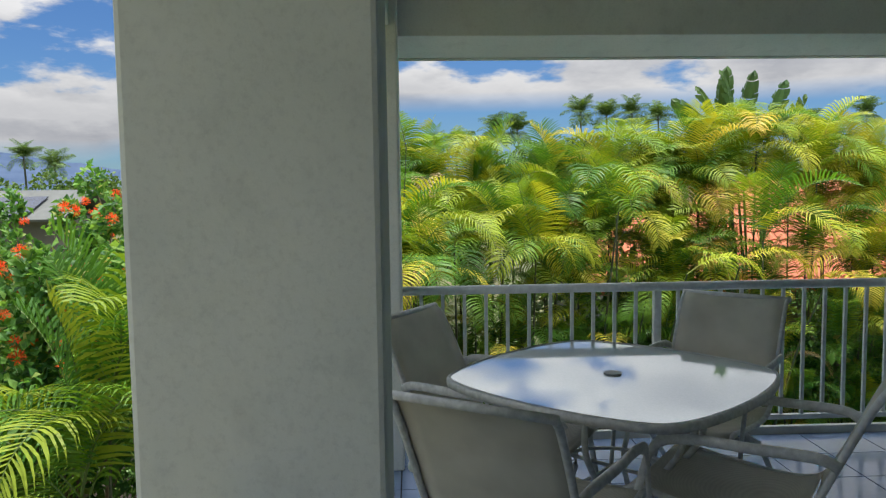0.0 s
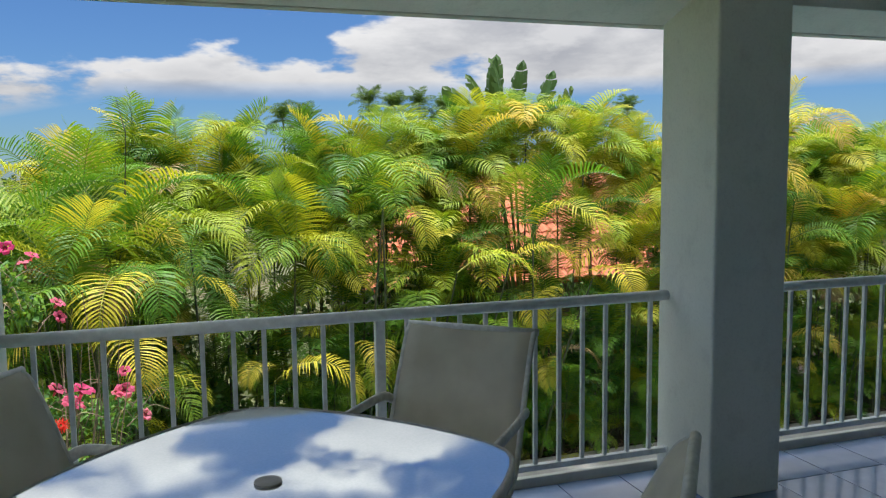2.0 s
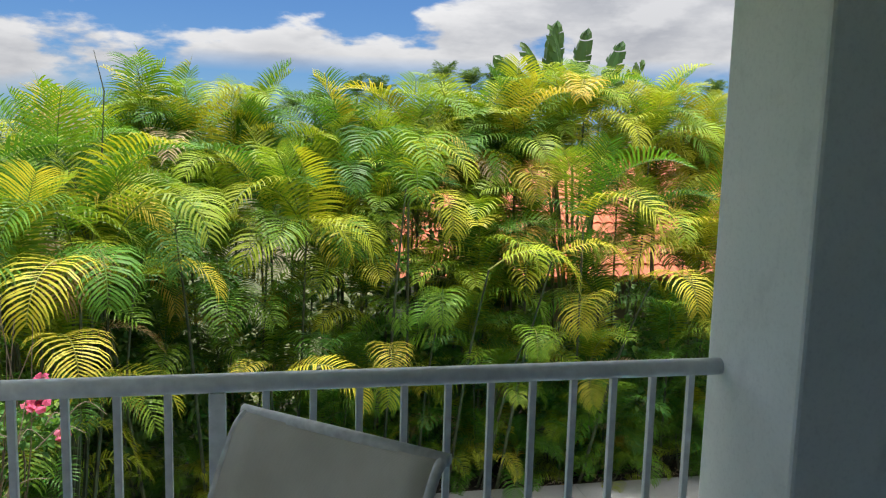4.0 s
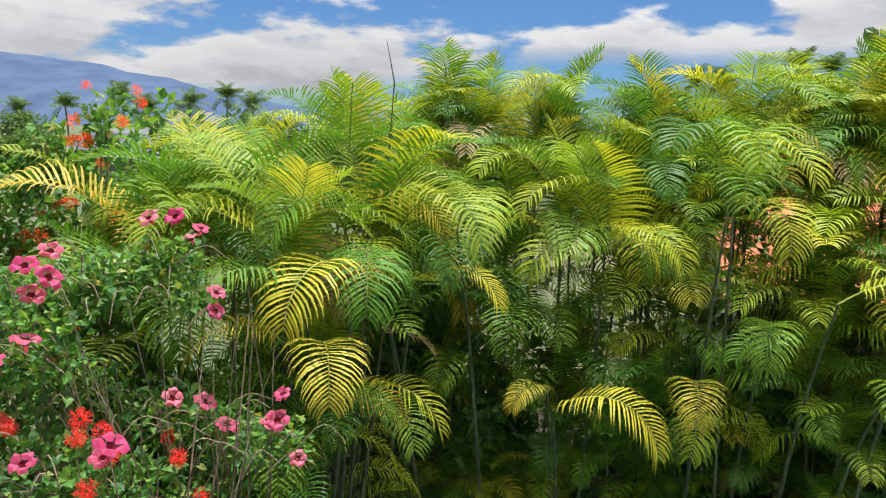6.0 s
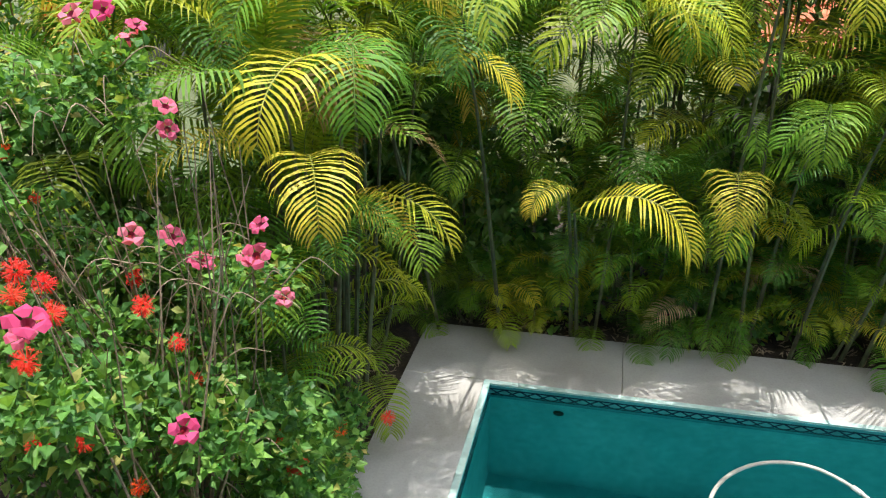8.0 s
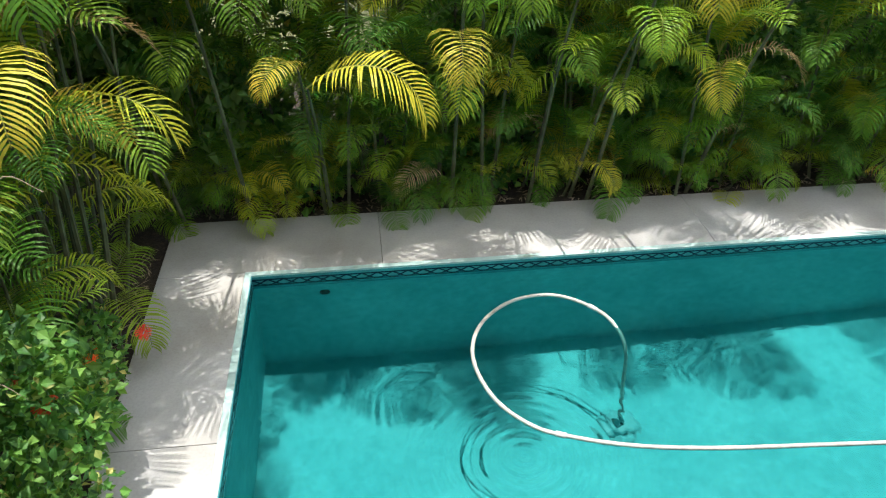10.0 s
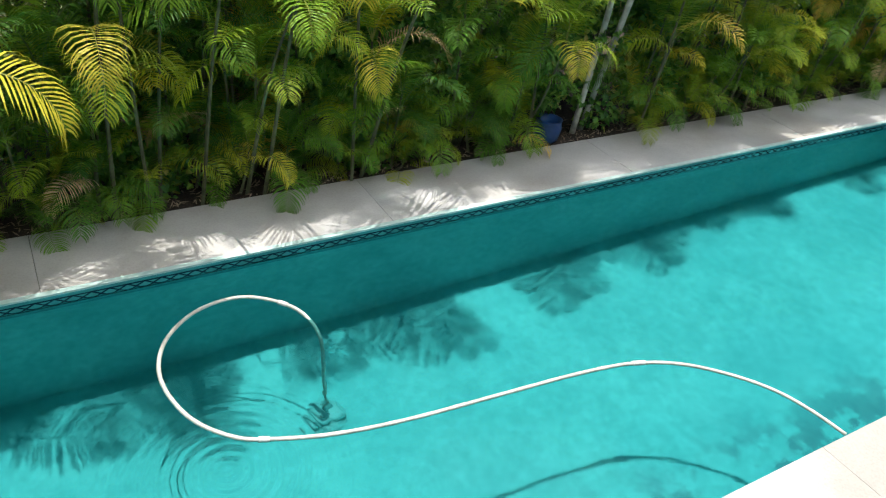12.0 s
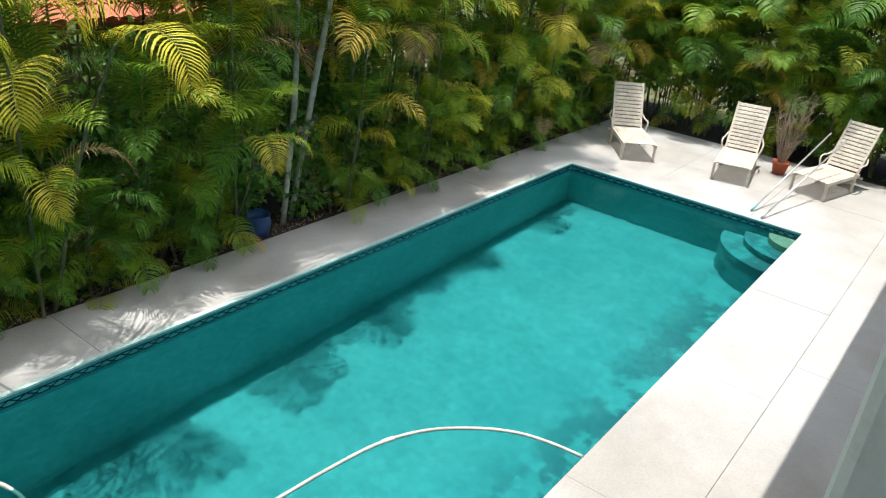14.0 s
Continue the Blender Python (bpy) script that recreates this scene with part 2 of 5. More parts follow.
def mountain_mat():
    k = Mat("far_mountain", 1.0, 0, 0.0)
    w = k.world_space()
    # The blue of distance haze is put straight into the base colour
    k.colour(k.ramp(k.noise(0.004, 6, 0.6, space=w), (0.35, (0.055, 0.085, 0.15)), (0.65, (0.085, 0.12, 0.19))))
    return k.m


M = {
    "stucco": stucco(),
    # Dark colour for unseen walls, so less light bounces onto inward faces
    "shade_wall": plain("bounce_cutting_wall", (0.30, 0.31, 0.29), 0.8, scale=6),
    "ceiling": plain("painted_ceiling", (0.78, 0.80, 0.75), 0.8, scale=12),
    "rail": plain("painted_rail", (0.78, 0.81, 0.80), 0.4, scale=30),
    "fascia": plain("painted_fascia", (0.62, 0.63, 0.58), 0.6, scale=10),
    "gap": plain("dark_gap", (0.05, 0.06, 0.05), 0.8),
    "tile": tile_floor_mat(),
    "grout": plain("dark_grout", (0.05, 0.07, 0.10), 0.8),
    "deck": concrete_mat(),
    "coping": plain("pale_teal_coping", (0.42, 0.58, 0.55), 0.6, scale=14),
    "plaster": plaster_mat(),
    "waterline": plain("waterline_tile", (0.05, 0.27, 0.30), 0.2, scale=9, vary=0.2),
    "waterline_dark": plain("dark_blue_tile", (0.004, 0.02, 0.045), 0.25),
    "water": water_mat(),
    "soil": soil_mat(),
    "ground": ground_mat(),
    "sling": mesh_fabric(),
    "frame": plain("weathered_aluminium_paint", (0.62, 0.63, 0.60), 0.45, scale=40, vary=0.2),
    "rim": plain("table_rim_paint", (0.52, 0.53, 0.50), 0.45, scale=40, vary=0.2),
    "glass": table_top_mat(),
    "hub": plain("hub_plastic", (0.30, 0.30, 0.27), 0.5),
    "lounger": plain("weathered_lounger_plastic", (0.66, 0.60, 0.50), 0.6, scale=20, vary=0.2),
    "hose": plain("pale_vacuum_hose", (0.50, 0.50, 0.45), 0.5, scale=18, vary=0.2),
    "vac": plain("teal_plastic", (0.14, 0.42, 0.42), 0.5),
    "step": plain("beige_step_plaster", (0.66, 0.56, 0.40), 0.7, scale=6, vary=0.2),
    "terracotta": plain("terracotta", (0.42, 0.10, 0.045), 0.8, scale=14),
    "blue": plain("blue_glaze", (0.02, 0.07, 0.22), 0.3),
    "pole": plain("aluminium_pole", (0.6, 0.6, 0.6), 0.35, 0.6),
    "roof_tile": plain("clay_roof_tile", (0.62, 0.19, 0.09), 0.85, scale=8, vary=0.3),
    "house_wall": plain("rendered_house_wall", (0.16, 0.15, 0.12), 0.8, scale=3),
    "roof_grey": plain("grey_shingle_roof", (0.13, 0.14, 0.13), 0.8, scale=3),
    "solar": plain("solar_panel_glass", (0.02, 0.03, 0.06), 0.15),
    "mountain": mountain_mat(),
    "stem": plain("palm_cane", (0.12, 0.13, 0.07), 0.7, scale=10, vary=0.45, bump=0.4),
    "trunk_pale": plain("pale_palm_trunk", (0.50, 0.50, 0.45), 0.7, scale=10, vary=0.3, bump=0.4),
    "twig": plain("dry_twig", (0.36, 0.27, 0.19), 0.9, scale=30, vary=0.4),
    "rachis": plain("frond_stalk", (0.38, 0.40, 0.08), 0.5, scale=12, vary=0.3),
    "rachis_dark": plain("green_frond_stalk", (0.13, 0.20, 0.04), 0.5, scale=12, vary=0.3),
    "green": leaf_mat("palm_leaf_green", ((0.0, (0.055, 0.15, 0.022)), (0.4, (0.10, 0.24, 0.026)), (0.75, (0.19, 0.31, 0.028)), (1.0, (0.32, 0.36, 0.03)))),
    "lime": leaf_mat("palm_leaf_lime", ((0.0, (0.17, 0.31, 0.025)), (0.55, (0.33, 0.42, 0.03)), (1.0, (0.50, 0.44, 0.04)))),
    "gold": leaf_mat("palm_leaf_yellowing", ((0.0, (0.56, 0.52, 0.06)), (1.0, (0.56, 0.36, 0.07)))),
    "dead": leaf_mat("palm_leaf_dry", ((0.0, (0.40, 0.26, 0.13)), (1.0, (0.60, 0.46, 0.28))), 0.2, 0.8),
    "bush": leaf_mat("bush_leaf", ((0.0, (0.045, 0.13, 0.04)), (0.55, (0.11, 0.26, 0.055)), (0.93, (0.20, 0.36, 0.08)), (1.0, (0.40, 0.36, 0.12))), 0.35, 0.45, 0.3, True),
    "far_leaf": leaf_mat("far_foliage", ((0.0, (0.05, 0.12, 0.03)), (1.0, (0.14, 0.22, 0.06))), 0.25, 0.6, 0.4, True),
    "banana": leaf_mat("paddle_leaf", ((0.0, (0.035, 0.10, 0.03)), (1.0, (0.09, 0.17, 0.045))), 0.3, 0.35),
    "pink": leaf_mat("pink_petal", ((0.0, (0.60, 0.05, 0.20)), (1.0, (0.75, 0.22, 0.32))), 0.35, 0.6, 0.15),
    "red": leaf_mat("red_petal", ((0.0, (0.75, 0.03, 0.04)), (1.0, (0.80, 0.10, 0.06))), 0.3, 0.6, 0.15),
    "orange": leaf_mat("orange_petal", ((0.0, (0.80, 0.08, 0.02)), (1.0, (0.85, 0.16, 0.03))), 0.3, 0.6, 0.15),
    "throat": plain("dark_flower_throat", (0.25, 0.02, 0.06), 0.7),
}


# ---- mesh tools ----
def part(name, bm, material, parent=None, label="", smooth=False):
    me = bpy.data.meshes.new(name)
    bm.to_mesh(me)
    bm.free()
    for k in (material if isinstance(material, (list, tuple)) else [material]):
        me.materials.append(M[k])
    if smooth:
        for p in me.polygons:
            p.use_smooth = True
    ob = new(name, me)
    ob.parent = parent
    if label:
        ob["label"] = label
    return ob


def raw(name, verts, faces, material, parent=None, label="", mats=None, smooth=False):
    me = bpy.data.meshes.new(name)
    me.from_pydata([tuple(v) for v in verts], [], faces)
    for k in (material if isinstance(material, (list, tuple)) else [material]):
        me.materials.append(M[k])
    if mats is not None:
        me.polygons.foreach_set("material_index", mats)
    if smooth:
        me.polygons.foreach_set("use_smooth", [True] * len(faces))
    ob = new(name, me)
    ob.parent = parent
    if label:
        ob["label"] = label
    return ob


def box(bm, x0, x1, y0, y1, z0, z1, bevel=0.0, m=None):
    r = bmesh.ops.create_cube(bm, size=1.0)
    vs = r["verts"]
    for v in vs:
        v.co = Vector((x0 if v.co.x < 0 else x1, y0 if v.co.y < 0 else y1, z0 if v.co.z < 0 else z1))
    if m is not None:
        for v in vs:
            v.co = m @ v.co
    if bevel:
        es = list({e for v in vs for e in v.link_edges})
        bmesh.ops.bevel(bm, geom=es, offset=bevel, segments=2, affect="EDGES", profile=0.5)
    return bm


def solid(*a, **k):
    return box(bmesh.new(), *a, **k)


def smooth_path(pts, n=6):
    """Catmull-Rom through the points."""
    P = [Vector(p) for p in pts]
    P = [P[0] * 2 - P[1]] + P + [P[-1] * 2 - P[-2]]
    out = []
    for i in range(1, len(P) - 2):
        for j in range(n):
            t = j / n
            a, b, c, d = P[i - 1:i + 3]
            out.append(0.5 * ((2 * b) + (c - a) * t + (2 * a - 5 * b + 4 * c - d) * t * t + (3 * b - a - 3 * c + d) * t ** 3))
    out.append(P[-2].copy())
    return out


def tube(bm, path, radius, sides=8, flat=1.0, up=Vector((0, 0, 1))):
    """A tube along a path; radius a number or a function of 0..1."""
    rings = []
    n = len(path)
    for i, p in enumerate(path):
        d = (path[min(i + 1, n - 1)] - path[max(i - 1, 0)]).normalized()
        a = d.cross(up)
        if a.length < 1e-3:
            a = d.cross(Vector((0, 1, 0)))
        a.normalize()
        b = a.cross(d).normalized()
        r = radius(i / (n - 1)) if callable(radius) else radius
        rings.append([bm.verts.new(p + a * (math.cos(k * 2 * math.pi / sides) * r) + b * (math.sin(k * 2 * math.pi / sides) * r * flat)) for k in range(sides)])
    for r0, r1 in zip(rings, rings[1:]):
        for k in range(sides):
            bm.faces.new((r0[k], r0[(k + 1) % sides], r1[(k + 1) % sides], r1[k]))
    bm.faces.new(rings[0][::-1])
    bm.faces.new(rings[-1])
    return bm


def lathe(bm, profile, sides=24, at=(0, 0, 0)):
    """Turn (radius, z) pairs round the z axis."""
    rings = []
    for r, z in profile:
        rings.append([bm.verts.new((at[0] + math.cos(k * 2 * math.pi / sides) * r, at[1] + math.sin(k * 2 * math.pi / sides) * r, at[2] + z)) for k in range(sides)])
    for r0, r1 in zip(rings, rings[1:]):
        for k in range(sides):
            bm.faces.new((r0[k], r0[(k + 1) % sides], r1[(k + 1) % sides], r1[k]))
    bm.faces.new(rings[0][::-1])
    bm.faces.new(rings[-1])
    return bm


def thing(name, label, category, at=(0, 0, 0), group="", kind=""):
    return tagged(_place(new(name), at), label, category, group, kind)


def _place(ob, at):
    ob.location = at
    return ob


def structure(name, ob, label="", category=""):
    ob.name = name
    return tagged(ob, label, category, "", "structure")


# ---- balcony ----
DECK = -2.85
COL_X0, COL_X1, COL_Y0, COL_Y1 = 2.83, 3.22, 3.91, 4.335
BEAM_Z = 2.20
RAIL_Y, RAIL_Z = 4.265, 0.93


def column(name, x0, x1, y0, y1, z1, label):
    return structure(name, part(name, solid(x0, x1, y0, y1, 0.0, z1, bevel=0.012), "stucco"), label, "column")


def balcony():
    slab = solid(-0.62, 16.0, -3.2, 4.372, -0.30, -0.016)
    structure("balcony_slab", part("balcony_slab", slab, "grout"), "concrete balcony slab with dark grout bed", "floor")
    kerb = solid(-0.62, 16.0, 4.338, 4.372, -0.012, 0.045, bevel=0.006)
    structure("balcony_kerb", part("balcony_kerb", kerb, "fascia"), "low pale kerb along the balcony's outer edge", "kerb")
    column("column_1", COL_X0, COL_X1, COL_Y0, COL_Y1, 2.6, "square grey-green stucco column between two railings")
    column("column_2", -0.48, -0.06, COL_Y0, COL_Y1, 2.6, "square stucco column at the balcony's corner")
    column("column_3", -0.455, -0.047, 1.21, 1.58, 2.6, "square rough stucco column beside the side railing")
    column("column_5", 12.2, 12.6, COL_Y0, COL_Y1, 2.6, "square stucco column at the railing's far end")
    column("column_4", 7.6, 8.0, COL_Y0, COL_Y1, 2.6, "square stucco column farther along the railing")
    bm = bmesh.new()
    box(bm, -0.50, 16.0, 4.10, 4.33, BEAM_Z + 0.005, 2.62, bevel=0.006)
    for v in bm.verts:
        if v.co.z < 2.4 and v.co.y < 4.2:
            v.co.z += 0.075
    structure("beam_front", part("beam_front", bm, "stucco"), "deep stucco beam above the railing", "beam")
    bm = solid(-0.48, -0.10, -3.2, 4.08, BEAM_Z + 0.10, 2.62, bevel=0.006)
    structure("beam_side", part("beam_side", bm, "stucco"), "stucco beam above the side railing", "beam")
    bm = bmesh.new()
    box(bm, -1.1, 16.2, 4.335, 4.40, BEAM_Z, 2.60, bevel=0.004)
    box(bm, -1.1, 16.2, 5.35, 5.40, 2.413, 2.64, bevel=0.004)
    structure("trim", part("trim", bm, "fascia"), "pale double fascia board under the eave", "trim")
    bm = solid(-1.2, 16.4, -4.2, 5.40, 2.65, 2.85)
    structure("ceiling", part("ceiling", bm, "ceiling"), "painted balcony ceiling", "ceiling")
    # Unseen south and east walls, kept dark to dim the balcony's inner faces
    w = solid(-0.62, 16.0, -3.45, -3.22, DECK, 2.64)
    structure("wall_south", part("wall_south", w, "shade_wall"), "unseen house wall behind the balcony, darkened to cut bounced light", "wall")
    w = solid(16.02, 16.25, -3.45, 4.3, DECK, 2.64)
    structure("wall_east", part("wall_east", w, "shade_wall"), "unseen house wall at the balcony's end, darkened to cut bounced light", "wall")
    w = solid(-0.5, 16.0, 1.9, 2.1, DECK + 0.01, -0.31)
    structure("wall_north", part("wall_north", w, "stucco"), "stucco wall of the storey under the balcony", "wall")


balcony()


def railing(name, a, b, label, post=None, first=0.1, z0=0.115):
    """A railing from a to b along its own x: round top rail, flat bottom rail, upright bars."""
    a, b = Vector(a), Vector(b)
    L = (b - a).length
    ob = tagged(new(name), label, "railing", "", "")
    ob.matrix_world = pose(a.x, a.y, 0, 0, 0, math.degrees(math.atan2(b.y - a.y, b.x - a.x)))
    bm = bmesh.new()
    tube(bm, [Vector((0.0, 0, RAIL_Z - 0.024)), Vector((L, 0, RAIL_Z - 0.024))], 0.0255, 14)
    part("top_rail", bm, "rail", ob, smooth=True)
    part("bottom_rail", solid(0, L, -0.016, 0.016, z0, z0 + 0.028, bevel=0.003), "rail", ob)
    me = part("baluster", solid(-0.0095, 0.0095, -0.0095, 0.0095, z0 + 0.029, RAIL_Z - 0.046, bevel=0.002), "rail", ob)
    x, firsts = first, True
    while x < L - 0.04:
        if post is None or abs(x - post) > 0.04:
            o = me if firsts else new("baluster", me.data)
            o.parent = ob
            o.location = (x, 0, 0)
            firsts = False
        x += 0.1225
    if post is not None:
        part("post", solid(post - 0.021, post + 0.021, -0.021, 0.021, 0.0, RAIL_Z - 0.046, bevel=0.003), "rail", ob)
    for x in (0.0, L):
        bm = bmesh.new()
        s = 1 if x == 0 else -1
        box(bm, min(x, x + s * 0.004), max(x, x + s * 0.004), -0.03, 0.03, z0 - 0.045, z0 + 0.035)
        part("bracket", bm, "rail", ob)
    return ob


railing("balcony_railing", (-0.06, RAIL_Y, 0), (COL_X0, RAIL_Y, 0), "grey-white painted metal railing with round top rail between stucco columns", post=1.45, first=0.103)
railing("balcony_railing", (COL_X1, RAIL_Y, 0), (7.6, RAIL_Y, 0), "grey-white painted metal railing beyond the column, over the pool", post=2.2, first=0.11)
railing("balcony_railing", (-0.342, 1.58, 0), (-0.342, COL_Y0, 0), "grey-white painted metal railing along the balcony's short side", post=1.25, first=0.09)
railing("balcony_railing", (-0.335, -3.2, 0), (-0.335, 1.21, 0), "grey-white painted metal railing beside the house wall", post=2.3, first=0.09)


# ---- pool and deck ----
PX0, PX1, PY0, PY1 = 0.74, 14.62, 6.25, 10.38
WATER = DECK - 0.10
FLOOR = DECK - 1.80
BED_Y, DECK_X0, DECK_X1 = 11.42, -0.14, 18.6


def ring(bm, ox0, ox1, oy0, oy1, ix0, ix1, iy0, iy1, z0, z1):
    for a in ((ox0, ix0, oy0, oy1), (ix1, ox1, oy0, oy1), (ix0, ix1, oy0, iy0), (ix0, ix1, iy1, oy1)):
        box(bm, *a, z0, z1)
    return bm


def slab_piece(x0, x1, y0, y1, parent):
    return part("paving_slab", solid(x0 + 0.002, x1 - 0.002, y0 + 0.002, y1 - 0.002, DECK - 0.09, DECK + random.uniform(-0.002, 0.002), bevel=0.003), "deck", parent)


def pool():
    bm = bmesh.new()
    big = 5000
    ring(bm, -big, big, -400, big, PX0 - 0.08, PX1 + 0.08, PY0 - 0.08, PY1 + 0.08, DECK - 0.30, DECK - 0.10)
    structure("ground", part("ground", bm, "ground"), "dry grassy ground", "ground")
    pave = structure("pavement", new("pavement"), "pale concrete pool deck in large poured slabs", "pool deck")
    c = 0.06
    xs = [DECK_X0, 2.0, 5.4, 8.8, 12.2, PX1 + c]
    for a, b in zip(xs, xs[1:]):
        slab_piece(a, b, PY1 + c, BED_Y, pave)
    for a, b in ((3.6, 5.25), (5.25, 6.19), (6.19, 8.3), (8.3, PY1 + c)):
        if a >= PY0 - c:
            slab_piece(DECK_X0, PX0 - c, a, b, pave)
    slab_piece(DECK_X0, PX0 - c, 6.19, 8.3, pave)
    xs = [DECK_X0, 2.2, 4.6, 7.08, 9.5, 12.0, PX1 + c]
    for a, b in zip(xs, xs[1:]):
        slab_piece(a, b, 5.25, PY0 + 0.002, pave)
    xs = [DECK_X0, 3.4, 6.9, 10.4, PX1 + c]
    for a, b in zip(xs, xs[1:]):
        slab_piece(a, b, 2.1, 5.25, pave)
    for a, b in ((2.1, 5.25), (5.25, 7.1), (7.1, 8.9), (8.9, BED_Y)):
        for u, v in ((PX1 + c, 16.4), (16.4, DECK_X1)):
            slab_piece(u, v, a, b, pave)
    cop = bmesh.new()
    box(cop, PX0 - c, PX0, PY0, PY1 + c, DECK - 0.09, DECK + 0.004)
    box(cop, PX1, PX1 + c, PY0, PY1 + c, DECK - 0.09, DECK + 0.004)
    box(cop, PX0, PX1, PY1, PY1 + c, DECK - 0.09, DECK + 0.004)
    bmesh.ops.remove_doubles(cop, verts=cop.verts, dist=1e-5)
    structure("pool_coping", part("pool_coping", cop, "coping"), "thin pale teal coping round the pool", "coping")
    basin = bmesh.new()
    t = 0.08
    ring(basin, PX0 - t, PX1 + t, PY0 - t, PY1 + t, PX0, PX1, PY0, PY1, FLOOR, DECK - 0.092)
    box(basin, PX0 - t, PX1 + t, PY0 - t, PY1 + t, FLOOR - 0.1, FLOOR)
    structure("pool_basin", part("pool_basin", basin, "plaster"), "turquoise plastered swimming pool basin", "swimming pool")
    bm = bmesh.new()
    ring(bm, PX0 - 0.002, PX1 + 0.002, PY0 - 0.002, PY1 + 0.002, PX0 + 0.006, PX1 - 0.006, PY0 + 0.006, PY1 - 0.006, DECK - 0.19, DECK - 0.015)
    structure("pool_waterline", part("pool_waterline", bm, "waterline"), "band of teal tiles with a dark blue zigzag pattern at the waterline", "tile band")
    def zig(bm, p, u, n):
        """Dark lines and crossing diagonals along a wall from p in direction u, face normal n."""
        P, U, Nn = Vector(p), Vector(u), Vector(n)
        L = U.length
        U = U / L

        def strip(a, za, b, zb, w=0.008):
            q = [P + U * a + Nn + Vector((0, 0, za - w)), P + U * b + Nn + Vector((0, 0, zb - w)), P + U * b + Nn + Vector((0, 0, zb + w)), P + U * a + Nn + Vector((0, 0, za + w))]
            bm.faces.new([bm.verts.new(v) for v in q])
        za, zb = DECK - 0.048, DECK - 0.125
        strip(0, za, L, za, 0.007)
        strip(0, zb, L, zb, 0.007)
        k = 0
        while k * 0.15 + 0.15 < L:
            a = k * 0.15
            strip(a, za, a + 0.15, zb)
            strip(a, zb, a + 0.15, za)
            k += 1
    zb_ = bmesh.new()
    zig(zb_, (PX0, PY1 - 0.006, 0), (PX1 - PX0, 0, 0), (0, -0.0022, 0))
    zig(zb_, (PX1 - 0.006, PY0, 0), (0, PY1 - PY0, 0), (-0.0022, 0, 0))
    zig(zb_, (PX0 + 0.006, PY0, 0), (0, PY1 - PY0, 0), (0.0022, 0, 0))
    structure("waterline_pattern", part("waterline_pattern", zb_, "waterline_dark"), "dark blue zigzag tile pattern", "tile band")
    bm = bmesh.new()
    vs = [bm.verts.new(p) for p in ((PX0, PY0, WATER), (PX1, PY0, WATER), (PX1, PY1, WATER), (PX0, PY1, WATER))]
    bm.faces.new(vs)
    w = part("pool_water", bm, "water")
    w.visible_shadow = False
    structure("pool_water", w, "clear rippled pool water", "water")
    bed = bmesh.new()
    box(bed, -6.0, 21.0, BED_Y + 0.003, 15.5, DECK - 0.14, DECK - 0.04)
    box(bed, DECK_X1 + 0.003, 21.0, 2.0, BED_Y, DECK - 0.14, DECK - 0.04)
    box(bed, -6.0, DECK_X0 - 0.003, 2.0, BED_Y, DECK - 0.14, DECK - 0.04)
    structure("planting_bed", part("planting_bed", bed, "soil"), "dark planting bed with leaf litter", "planting bed")
    steps = structure("pool_steps", new("pool_steps"), "three quarter-round beige steps in the pool's corner", "pool steps")
    for i, r in enumerate((0.45, 0.80, 1.15)):
        bm = bmesh.new()
        z1 = WATER - 0.10 - 0.26 * i
        n = 18
        cx, cy = PX1 - 0.008, PY0 + 0.008
        top = [bm.verts.new((cx, cy, z1))] + [bm.verts.new((cx - r * math.sin(a), cy + r * math.cos(a), z1)) for a in (k * math.pi / 2 / n for k in range(n + 1))]
        g = bmesh.ops.extrude_face_region(bm, geom=[bm.faces.new(top)])
        for v in g["geom"]:
            if isinstance(v, bmesh.types.BMVert):
                v.co.z = z1 - 0.24 if i < 2 else FLOOR + 0.002
        bmesh.ops.recalc_face_normals(bm, faces=bm.faces)
        part("step", bm, "step" if i == 0 else "plaster", steps)


pool()


# ---- table and chairs ----
HUB = (0.81, 3.04)


